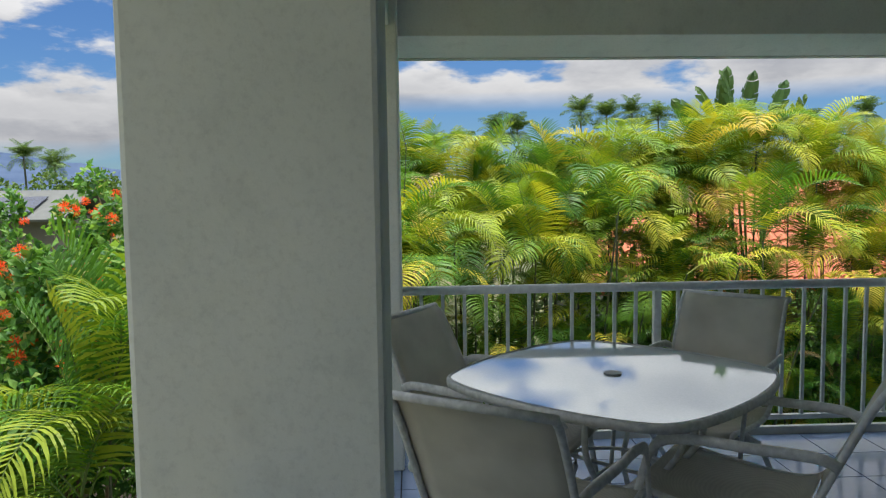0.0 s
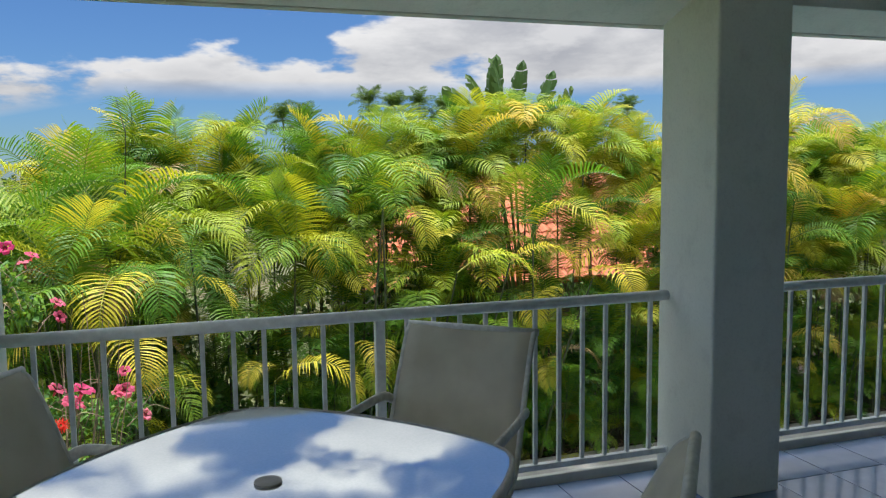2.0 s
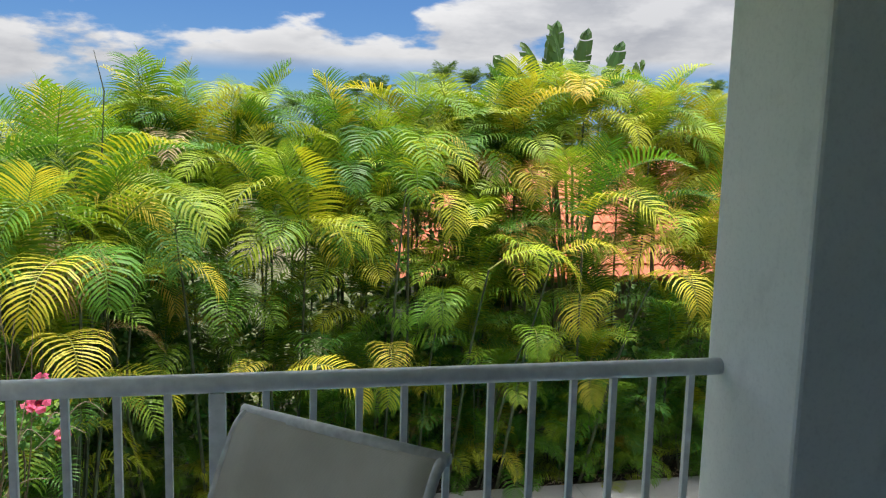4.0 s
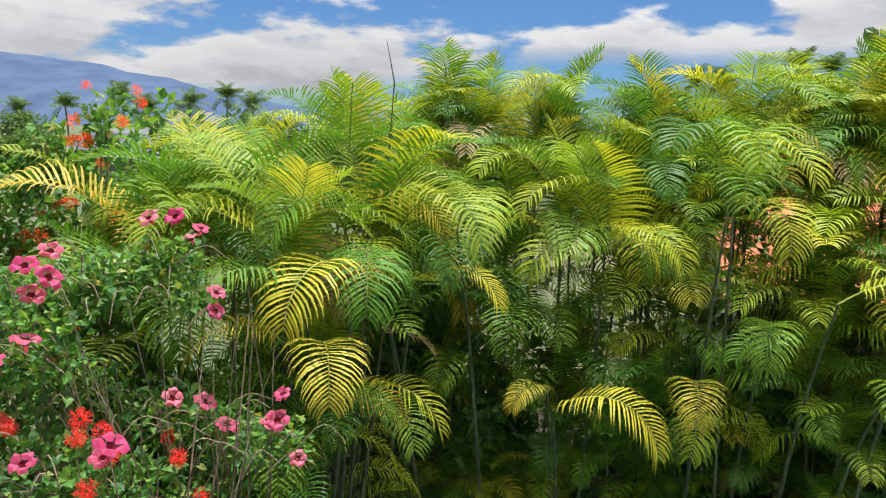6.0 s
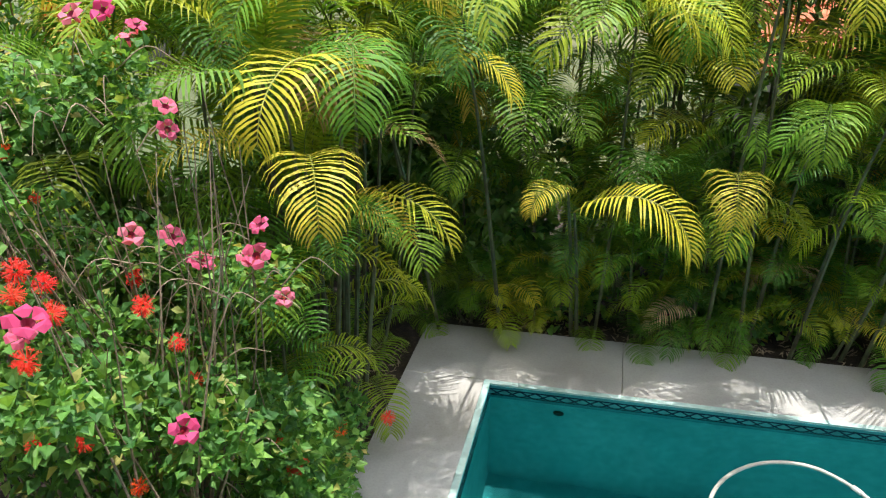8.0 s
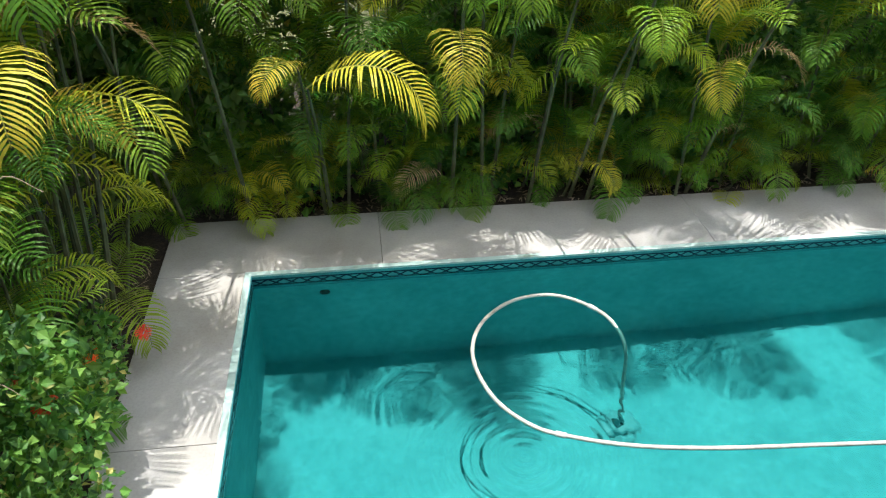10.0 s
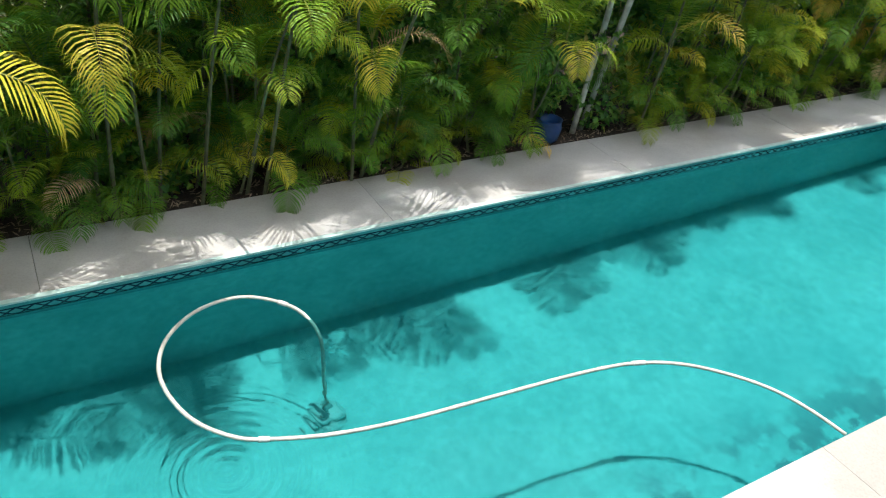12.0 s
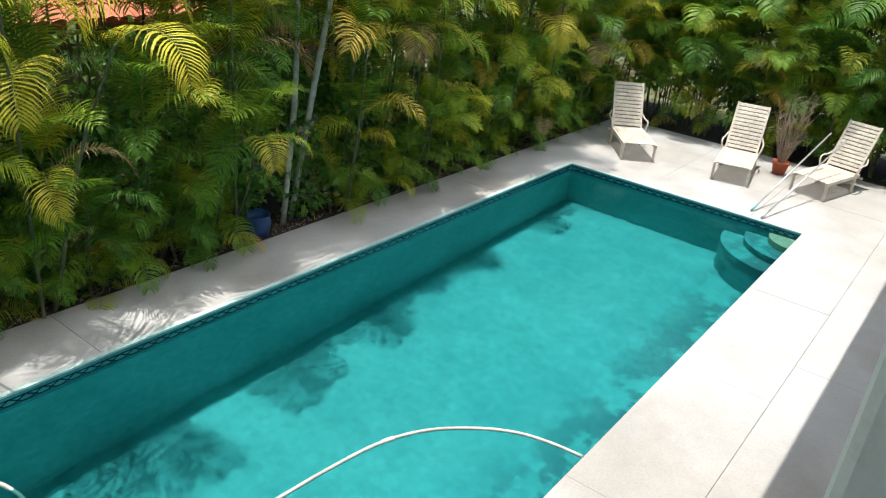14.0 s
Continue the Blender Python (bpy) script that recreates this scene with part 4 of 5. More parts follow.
def pompom(name, mat, seed, r=0.055, n=90):
    rnd = random.Random(seed)
    vs, fs = [], []
    for k in range(n):
        z = rnd.uniform(-0.35, 1)
        a = rnd.uniform(0, 6.283)
        q = math.sqrt(max(0, 1 - z * z))
        d = Vector((q * math.cos(a), q * math.sin(a), z))
        s = d.cross(Vector((0.3, 0.2, 0.9))).normalized()
        t = d.cross(s)
        tip = d * r * rnd.uniform(0.8, 1.1)
        b = len(vs)
        vs += [d * r * 0.25 - s * 0.0015, d * r * 0.25 + s * 0.0015, tip + s * 0.0015, tip - s * 0.0015]
        fs.append((b, b + 1, b + 2, b + 3))
        b = len(vs)
        w = 0.010
        vs += [tip + s * w + d * 0.002, tip + t * 0.003, tip + t * w + d * 0.002, tip - s * 0.003, tip - s * w + d * 0.002, tip - t * 0.003, tip - t * w + d * 0.002, tip + s * 0.003]
        fs.append(tuple(range(b, b + 8)))
    me = bpy.data.meshes.new(name)
    me.from_pydata([tuple(v) for v in vs], [], fs)
    me.materials.append(M[mat])
    return me


TRUMPETS = [trumpet("trumpet_flower", s) for s in range(3)]
REDS = [pompom("flower_head", "red", s) for s in range(3)]
ORANGES = [pompom("flower_head", "orange", s + 5, 0.05, 60) for s in range(2)]


def flower(parent, me, p, rnd, toward=(0.5, -0.8, 0.6), s=1.0):
    o = new("flower", me)
    o.parent = parent
    d = (Vector(toward) + Vector((rnd.uniform(-0.7, 0.7), rnd.uniform(-0.5, 0.5), rnd.uniform(-0.4, 0.6)))).normalized()
    o.matrix_basis = Matrix.Translation(Vector(p) - parent.location) @ d.to_track_quat("Z", "Y").to_matrix().to_4x4() @ Matrix.Diagonal((s, s, s, 1))
    return o


def branches(parent, foot, tips, seed, r=0.014):
    rnd = random.Random(seed)
    bm = bmesh.new()
    for tip in tips:
        a, b = Vector(foot) + Vector((rnd.uniform(-0.2, 0.2), rnd.uniform(-0.2, 0.2), 0)), Vector(tip)
        mid = a.lerp(b, 0.5) + Vector((rnd.uniform(-0.25, 0.25), rnd.uniform(-0.25, 0.25), rnd.uniform(0, 0.3)))
        tube(bm, smooth_path([a, mid, b], 5), lambda u: r * (1 - 0.8 * u), 5)
    return part("branch", bm, "twig", parent, "bare brown branches")


def near_bush():
    rnd = random.Random(21)
    foot = (-0.7, 7.3, DECK)
    t = thing("flowering_shrub", "large leafy shrub with pink trumpet flowers and bare twigs", "shrub", foot)
    blobs = [(-1.25, 7.0, 0.50, 0.32, 0.35, 0.22), (-1.25, 7.35, 0.55, 0.28, 0.3, 0.2), (-1.05, 7.5, 0.62, 0.28, 0.3, 0.2), (-0.82, 7.75, 0.70, 0.2, 0.2, 0.16), (-0.66, 7.65, 0.50, 0.15, 0.2, 0.12), (-1.15, 6.9, 0.22, 0.3, 0.3, 0.18), (-1.29, 7.4, -0.10, 0.35, 0.3, 0.16), (-0.80, 7.5, -0.24, 0.36, 0.28, 0.18), (-0.42, 7.65, -0.34, 0.32, 0.25, 0.16), (-0.05, 7.5, -0.34, 0.24, 0.25, 0.13), (-0.45, 7.4, -0.75, 0.35, 0.3, 0.2), (-0.25, 7.5, -1.3, 0.3, 0.3, 0.3),
             (-0.86, 6.6, -0.26, 0.32, 0.3, 0.2), (-0.66, 7.05, -0.52, 0.35, 0.3, 0.22), (-1.6, 7.2, -0.6, 0.6, 0.5, 0.5), (-0.9, 7.2, -1.3, 0.6, 0.5, 0.6), (-2.0, 7.4, 0.2, 0.5, 0.5, 0.4)]
    lb = [(a - foot[0], b - foot[1], c - foot[2], d, e, f) for a, b, c, d, e, f in blobs]
    leaf_cloud("foliage", lb, 8500, 0.066, "bush", 7, t, shell=0.3)
    tips = [(rnd.uniform(-0.9, 0.75), rnd.uniform(-0.7, 0.3), rnd.uniform(1.8, 3.5)) for _ in range(110)]
    branches(t, (0, 0, 0.0), tips, 4, 0.011)
    rs = random.Random(77)
    for i in range(110):
        c = Vector(lb[rs.randrange(len(lb) - 3)][:3])
        a = c + Vector((rs.uniform(-0.25, 0.25), rs.uniform(-0.3, 0.0), rs.uniform(-0.15, 0.1)))
        q = Vector((rs.uniform(-0.35, 0.45), rs.uniform(-0.35, 0.1), rs.uniform(0.0, 0.25)))
        bm = tube(bmesh.new(), smooth_path([a, a + q * 0.55 + Vector((0, 0, 0.06)), a + q + Vector((0, 0, rs.uniform(-0.16, 0.03)))], 4), lambda u: 0.0042 * (1 - 0.6 * u), 4)
        part("sprig", bm, "twig", t, "thin dry sprig")
    pinks = ((-0.95, 7.7, 0.92), (-0.77, 7.7, 0.95), (-0.60, 7.65, 0.88), (-0.63, 7.62, 0.82), (-0.43, 7.5, 0.52), (-0.42, 7.48, 0.44), (-0.89, 6.7, 0.86), (-0.94, 6.6, 0.79), (-0.85, 6.6, 0.75), (-0.94, 6.6, 0.64), (-0.88, 6.5, 0.42), (-0.94, 6.4, 0.34), (-0.62, 7.3, -0.08), (-0.46, 7.4, -0.14), (-0.34, 7.45, -0.30), (0.04, 7.4, -0.18), (-0.02, 7.36, -0.2), (0.06, 7.45, -0.04),
             (0.17, 7.35, -0.36), (-0.07, 6.0, 0.19), (-0.12, 6.05, 0.13), (-0.02, 6.6, -0.66), (-0.74, 6.3, -0.08), (-1.5, 6.8, 0.7), (-1.7, 6.6, 0.4))
    for i, p in enumerate(pinks):
        flower(t, TRUMPETS[i % 3], p, rnd, toward=(0.4, -0.5, 0.9), s=rnd.uniform(0.9, 1.3))


def ixora_bush():
    rnd = random.Random(22)
    foot = (-0.3, 6.8, DECK)
    t = thing("red_flower_shrub", "leafy green shrub with round red flower heads", "shrub", foot)
    blobs = [(-0.45, 6.6, -0.60, 0.34, 0.3, 0.22), (-0.15, 6.9, -0.85, 0.35, 0.3, 0.25), (-0.75, 6.6, -0.75, 0.35, 0.3, 0.3), (-0.35, 6.2, -0.30, 0.28, 0.2, 0.12), (0.0, 7.4, -1.3, 0.28, 0.3, 0.4), (-0.4, 6.5, -1.4, 0.5, 0.4, 0.5), (-0.05, 7.9, -2.0, 0.30, 0.5, 0.4), (-0.15, 8.6, -2.2, 0.25, 0.4, 0.35), (0.0, 7.0, -2.0, 0.4, 0.5, 0.6)]
    lb = [(a - foot[0], b - foot[1], c - foot[2], d, e, f) for a, b, c, d, e, f in blobs]
    leaf_cloud("foliage", lb, 8000, 0.072, "bush", 8, t, shell=0.3)
    branches(t, (0, 0, 0), [(rnd.uniform(-0.7, 0.5), rnd.uniform(-0.5, 0.3), rnd.uniform(1.2, 3.0)) for _ in range(26)], 5)
    reds = [(-0.34, 6.95, -0.24), (-1.42, 7.6, -0.03), (-0.48, 6.55, -0.08), (-0.75, 6.7, 0.02), (-0.62, 6.7, -0.03), (-0.70, 6.6, -0.04), (-1.2, 6.65, -0.02), (-1.09, 6.6, -0.03), (-1.17, 6.5, -0.08), (-0.41, 6.3, -0.14), (-0.30, 7.1, -0.53), (-0.33, 7.2, -0.83), (-0.48, 6.5, -0.62), (-0.48, 6.3, -0.56), (-0.34, 6.4, -0.6), (-1.41, 7.5, 0.27), (-1.39, 7.3, 0.13), (-1.25, 6.9, 0.30), (-1.47, 6.9, 0.43), (-0.62, 7.3, -0.30),
            (0.31, 8.5, -1.93), (0.02, 8.4, -1.97), (-0.14, 7.7, -1.54), (-0.95, 6.2, -0.26), (0.1, 8.1, -1.8), (0.05, 7.6, -1.6), (0.1, 7.4, -1.5), (-0.2, 6.5, -0.9), (-0.1, 6.4, -1.1), (-0.7, 6.2, -0.45)]
    for i, p in enumerate(reds):
        flower(t, REDS[i % 3] if i % 3 else (ORANGES[0] if i > 12 else REDS[0]), p, rnd, s=rnd.uniform(0.75, 1.1))


def wild_shrub(x, y, top, w, seed, count=7000, fl=10, size=0.10, label="tall shrub with orange-red flowers and grey-green leaves", mats="bush"):
    rnd = random.Random(seed)
    t = thing("tall_shrub", label, "shrub", (x, y, DECK - 0.05), "tall shrubs on the left")
    H = top - DECK
    blobs = [(rnd.uniform(-w, w), rnd.uniform(-w, w) * 0.7, H * rnd.uniform(0.25, 0.9), w * rnd.uniform(0.35, 0.6), w * rnd.uniform(0.35, 0.55), H * rnd.uniform(0.12, 0.2)) for _ in range(14)]
    spires = [(rnd.uniform(-w, w), rnd.uniform(-w * 0.6, 0), H * rnd.uniform(0.86, 1.04), 0.16, 0.16, 0.22) for _ in range(9)]
    leaf_cloud("foliage", blobs + spires * 2, count, size, mats, seed, t, shell=0.3)
    branches(t, (0, 0, 0), [s[:3] for s in spires] + [b[:3] for b in blobs[:6]], seed, 0.03)
    for i in range(fl):
        s = rnd.choice(spires)
        p = (x + s[0] + rnd.uniform(-0.4, 0.4), y + s[1] - rnd.uniform(0, 0.4), DECK + s[2] + rnd.uniform(-0.9, 0.2))
        flower(t, ORANGES[i % 2], p, rnd, s=rnd.uniform(1.0, 1.5))


near_bush()
ixora_bush()
wild_shrub(-2.9, 9.6, 1.55, 0.9, 31, 5500, 22)
wild_shrub(-4.1, 8.8, 1.25, 1.1, 32, 9000, 26)
wild_shrub(-3.2, 7.0, 0.75, 0.9, 33, 9000, 22)
wild_shrub(-5.9, 9.5, 1.3, 1.3, 34, 8000, 18)
wild_shrub(-8.5, 11.0, 1.2, 1.8, 35, 8000, 6, 0.13, "broad mixed shrub beyond the garden")
wild_shrub(-4.6, 6.2, 0.1, 1.0, 36, 7000, 20)
wild_shrub(-2.3, 4.9, -0.9, 0.8, 37, 6000, 14)
areca(-1.0, 8.9, [(0.35, -0.1, 1.9, 8), (0.6, 0.15, 2.4, 8), (0.5, -0.15, 3.3, 9), (-0.1, 0.1, 3.4, 9), (-0.7, -0.1, 3.2, 9)], 801, 0.12, 0.05, 0.02, "areca palm clump with broad arching fronds beside the deck's corner", scale=0.82)
areca(-0.6, 10.0, [(0.3, -0.4, 0.7, 8), (0.1, -0.4, 1.4, 8), (0.1, -0.2, 2.3, 8), (-0.3, -0.3, 3.3, 9), (0.4, -0.1, 3.4, 9), (0.0, 0.3, 3.8, 10), (0.75, 0.1, 3.1, 8)], 802, 0.15, 0.05, 0.03, "tall areca palm clump at the hedge's corner", scale=0.85)
areca(-1.3, 11.0, [(0.1, -0.2, 3.5, 10), (-0.5, 0.0, 3.6, 10), (0.7, 0.2, 3.7, 10), (0.2, 0.5, 4.0, 10)], 807, 0.35, 0.06, 0.03, "tall areca palm clump behind the deck's corner", scale=0.85)
areca(-2.3, 9.3, [(0.3, -0.2, 2.6, 9), (-0.2, 0.2, 3.1, 10), (0.6, 0.4, 3.4, 9)], 803, 0.15, 0.03, 0.02, "areca palm clump among the shrubs", scale=0.9)
areca(-2.5, 5.5, [(0.1, -0.1, 2.2, 9), (0.25, 0.1, 2.75, 10), (-0.9, 0.6, 1.8, 8)], 804, 0.0, 0.0, 0.0, "pale green palm below the side railing", scale=1.1)
areca(-3.6, 12.0, [(0.1, -0.1, 2.8, 9), (0.2, 0.3, 3.3, 10), (1.0, 0.2, 3.2, 9)], 805, 0.3, 0.03, 0.04, "areca palm clump behind the shrubs")


areca(-0.45, 8.4, [(-0.1, 0.0, 0.3, 8), (0.05, -0.2, 0.7, 8), (-0.2, 0.1, 1.1, 8), (0.0, 0.1, 1.5, 8)], 808, 0.05, 0.01, 0.01, "low dark green areca palm clump beside the shrub", scale=0.9)


def leading_fronds():
    """The single large fronds that stand out in front of the hedge."""
    x0, y0 = 2.0, 11.5
    t = thing("areca_palm", "areca palm with large bright yellow-green fronds hanging out over the deck", "palm", (x0, y0, DECK - 0.06), "areca palms in the hedge")
    bm = bmesh.new()
    specs = (((1.45, 10.4, -1.0), -20, 0.92, "lime", 3), ((2.75, 11.05, -0.85), -88, 0.66, "gold", 3), ((1.38, 10.5, -0.85), -120, 0.45, "gold", 3), ((-0.35, 10.2, 0.75), -15, 0.85, "lime", 2), ((-0.2, 9.9, 0.45), -75, 0.75, "lime", 3),
             ((3.85, 10.5, 0.2), -12, 0.9, "lime", 3), ((4.6, 10.5, 0.3), -8, 0.8, "lime", 3), ((0.55, 10.0, 0.7), -60, 0.7, "lime", 2), ((4.4, 10.7, -0.6), -95, 0.6, "lime", 3), ((5.9, 10.6, 0.0), -80, 0.8, "lime", 3), ((2.9, 10.6, 1.1), -60, 0.8, "lime", 2), ((3.4, 10.9, -0.2), -100, 0.7, "green", 3))
    for (x, y, z), az, s, key, want in specs:
        me = [q for j, q in FR[key] if j == want][0]
        p = Vector((x - x0, y - y0, z - t.location.z))
        put_frond(t, me, p.x, p.y, p.z, az, s)
        foot = Vector((p.x * 0.9, p.y * 0.3 + 0.3, 0))
        tube(bm, smooth_path([foot, foot.lerp(p, 0.6) + Vector((0, 0.15, 0)), p], 5), lambda u: 0.024 * (1 - 0.6 * u), 6)
    tube(bm, [Vector((-2.1, -1.5, 4.2)), Vector((-2.06, -1.5, 4.9)), Vector((-2.14, -1.5, 5.27))], lambda u: 0.012 * (1 - 0.8 * u), 5)
    part("cane", bm, "stem", t)
    t = thing("areca_palm", "areca palm with broad drooping fronds whose edges turn gold", "palm", (-0.5, 9.2, DECK - 0.06), "areca palms in the hedge")
    bm = bmesh.new()
    for (x, y, z), az, s, key, want in (((-0.30, 8.6, 0.35), -125, 0.85, "green", 3), ((-0.05, 8.9, 0.40), -95, 0.85, "lime", 3), ((0.0, 9.1, 0.45), -70, 0.8, "green", 3), ((-0.55, 8.7, 0.50), -150, 0.8, "lime", 2), ((0.05, 9.6, 0.55), -35, 0.95, "green", 2),
                                        ((-0.45, 8.6, -0.05), -140, 0.65, "gold", 3), ((-0.20, 8.6, -0.10), -60, 0.7, "gold", 3), ((-0.65, 8.8, 0.55), 170, 0.9, "green", 1), ((-0.9, 9.2, 0.55), 175, 1.0, "lime", 1), ((-0.2, 9.3, 0.6), -100, 0.8, "green", 2)):
        me = [q for j, q in FR[key] if j == want][0]
        p = Vector((x + 0.5, y - 9.2, z - t.location.z))
        put_frond(t, me, p.x, p.y, p.z, az, s)
        foot = Vector((p.x * 0.5, p.y * 0.3, 0))
        tube(bm, smooth_path([foot, foot.lerp(p, 0.6) + Vector((0, 0.1, 0)), p], 5), lambda u: 0.026 * (1 - 0.6 * u), 6)
    part("cane", bm, "stem", t)
    t = thing("areca_palm", "small areca palm with one broad bright frond over the deck corner", "palm", (-0.3, 8.9, DECK - 0.06), "areca palms in the hedge")
    bm = bmesh.new()
    for (x, y, z), az, s, key, want in (((-0.32, 9.3, -0.95), -14, 0.82, "lime", 2), ((-0.1, 9.4, -1.0), -40, 0.7, "green", 2), ((-0.25, 8.85, -0.70), -12, 0.5, "green", 2), ((-0.2, 8.9, -0.8), -60, 0.5, "green", 2), ((-0.3, 8.95, -0.9), 35, 0.5, "green", 2), ((-0.3, 8.8, -1.0), -100, 0.5, "lime", 3)):
        me = [q for j, q in FR[key] if j == want][0]
        p = Vector((x + 0.3, y - 8.9, z - t.location.z))
        put_frond(t, me, p.x, p.y, p.z, az, s)
    tube(bm, [Vector((0, 0, 0)), Vector((0.1, -0.05, 1.1)), Vector((0.22, -0.1, 2.1))], lambda u: 0.03 * (1 - 0.5 * u), 6)
    part("cane", bm, "stem", t)


leading_fronds()


def filler():
    rnd = random.Random(50)
    blobs = []
    for i in range(70):
        x = rnd.uniform(-3, 20)
        top = -1.0 if 4.8 < x < 9.0 else rnd.uniform(-0.6, 1.0)
        blobs.append((x, rnd.uniform(13.0, 14.0), rnd.uniform(-2.4, top), 0.8, 0.5, 0.6))
    for i in range(16):
        blobs.append((rnd.uniform(2.8, 5.0), rnd.uniform(12.9, 13.6), rnd.uniform(-2.2, -0.2), 0.6, 0.4, 0.5))
    for i in range(26):
        blobs.append((rnd.uniform(-3.4, 0.4), rnd.uniform(10.6, 12.6), rnd.uniform(-2.4, 0.1), 0.5, 0.5, 0.5))
    for i in range(14):
        blobs.append((rnd.uniform(-2.6, -0.9), rnd.uniform(8.4, 10.0), rnd.uniform(-2.4, -0.4), 0.45, 0.4, 0.45))
    for i in range(90):
        blobs.append((rnd.uniform(20.1, 21.2), rnd.uniform(2.5, 12), rnd.uniform(-2.4, 0.4), 0.5, 0.8, 0.6))
    ob = leaf_cloud("hedge_undergrowth", blobs, 62000, 0.15, "far_leaf", 51)
    tagged(ob, "dark leafy undergrowth behind the palms", "undergrowth", "", "stuff")
    blobs = [(rnd.uniform(-1.0, 18.5), rnd.uniform(11.75, 12.3), rnd.uniform(-2.7, -1.0), 0.45, 0.3, 0.4) for _ in range(120)]
    ob = leaf_cloud("low_plants", blobs, 38000, 0.11, "bush", 52)
    tagged(ob, "low green plants at the foot of the palms", "undergrowth", "", "stuff")
    g = np.random.default_rng(53)
    n = 3200
    vs, fs = [], []
    for k in range(n):
        if k % 3:
            x, y = g.uniform(-1, 18.4), BED_Y + 0.05 + abs(g.normal()) * 0.35
        else:
            x, y = g.uniform(-0.9, -0.2), g.uniform(5.5, 11)
        a, l, w = g.uniform(0, 6.28), g.uniform(0.02, 0.06), g.uniform(0.005, 0.012)
        c, s = math.cos(a), math.sin(a)
        z = DECK - 0.03 + g.uniform(0, 0.03)
        b = len(vs)
        vs += [(x - c * l, y - s * l, z), (x - s * w, y + c * w, z + 0.012), (x + c * l, y + s * l, z + g.uniform(0, 0.03)), (x + s * w, y - c * w, z + 0.012)]
        fs += [(b, b + 1, b + 2), (b, b + 2, b + 3)]
    tagged(raw("leaf_litter", vs, fs, "twig"), "dry fallen leaves on the planting bed", "leaf litter", "", "stuff")


filler()


# ---- pale trunks, pot, paddle-leaf plant ----
def pale_palm(x, y, tops, seed):
    t = thing("slim_palm", "slim palm with pale grey leaning trunks beside the blue pot", "palm", (x, y, DECK - 0.06))
    rnd = random.Random(seed)
    for i, (dx, dy, h) in enumerate(tops):
        bm = bmesh.new()
        tube(bm, smooth_path([(0.19 * (i - 1), 0.07 * i, 0), (dx * 0.45, dy * 0.4, h * 0.5), (dx, dy, h)], 8), lambda u: 0.044 * (1 - 0.3 * u) * (1 + 0.06 * math.sin(u * 90)), 9)
        part("trunk", bm, "trunk_pale", t, smooth=True)
        for k in range(10):
            put_frond(t, pick(rnd, 0.4, 0.05, 0.03, k > 4), dx, dy, h, k * 137.5, rnd.uniform(0.9, 1.15))


pale_palm(9.0, 11.72, ((-0.1, -0.15, 3.9), (0.7, -0.3, 4.6)), 61)


def blue_pot():
    t = thing("blue_pot", "small dark blue glazed pot on the planting bed", "plant pot", (8.27, 11.62, DECK - 0.04))
    part("pot", lathe(bmesh.new(), [(0.10, 0), (0.16, 0.06), (0.19, 0.2), (0.17, 0.30), (0.185, 0.33), (0.165, 0.335), (0.15, 0.26), (0.05, 0.25)], 20), "blue", t, smooth=True)


blue_pot()


def travellers_palm():
    t = thing("travellers_palm", "tall plant with large dark green upright paddle leaves", "plant", (6.2, 13.6, DECK))
    rnd = random.Random(70)
    for i, (x, z, lean, ln) in enumerate(((4.75, 2.95, -48, 0.9), (5.10, 3.15, -25, 0.95), (5.50, 3.42, -12, 1.15), (5.64, 3.50, 4, 1.15), (6.20, 3.45, 10, 1.15), (6.66, 3.25, 16, 1.0), (7.18, 3.0, 42, 0.9))):
        a = radians(lean)
        tip = Vector((x - 6.2, rnd.uniform(-0.2, 0.2), z - DECK))
        base = tip - Vector((math.sin(a), 0, math.cos(a))) * ln
        bm = bmesh.new()
        tube(bm, smooth_path([(0, 0, 0.3), base * 0.55 + Vector((0, 0, 0.4)), base], 5), lambda u: 0.035 - 0.02 * u, 6)
        leaf = part("stalk", bm, "rachis_dark", t)
        vs, fs = [], []
        n = 14
        yaw = rnd.uniform(-1.1, 1.1)
        side = Vector((math.cos(a) * math.cos(yaw), math.sin(yaw), -math.sin(a) * math.cos(yaw)))
        up = Vector((math.sin(a), 0, math.cos(a)))
        nrm = side.cross(up)
        for sg in (-1, 1):
            for k in range(n):
                u0, u1 = k / n, (k + (0.85 if k % 4 == 3 and i > 3 else 1.0)) / n
                cut = rnd.uniform(0.92, 1.04)
                for q, u in enumerate((u0, u1)):
                    w = 0.16 * (math.sin(math.pi * min(1, 0.08 + u * 0.92)) ** 0.45) * cut
                    p = base + up * ln * u + nrm * 0.05 * math.sin(u * 3)
                    vs += [p, p + side * sg * w * 0.55 + nrm * 0.02, p + side * sg * w + up * 0.05 - nrm * (0.02 + 0.03 * (k % 3))]
                b = len(vs) - 6
                fs += [(b, b + 1, b + 4, b + 3), (b + 1, b + 2, b + 5, b + 4)]
        raw("leaf_blade", vs, fs, "banana", t)


travellers_palm()


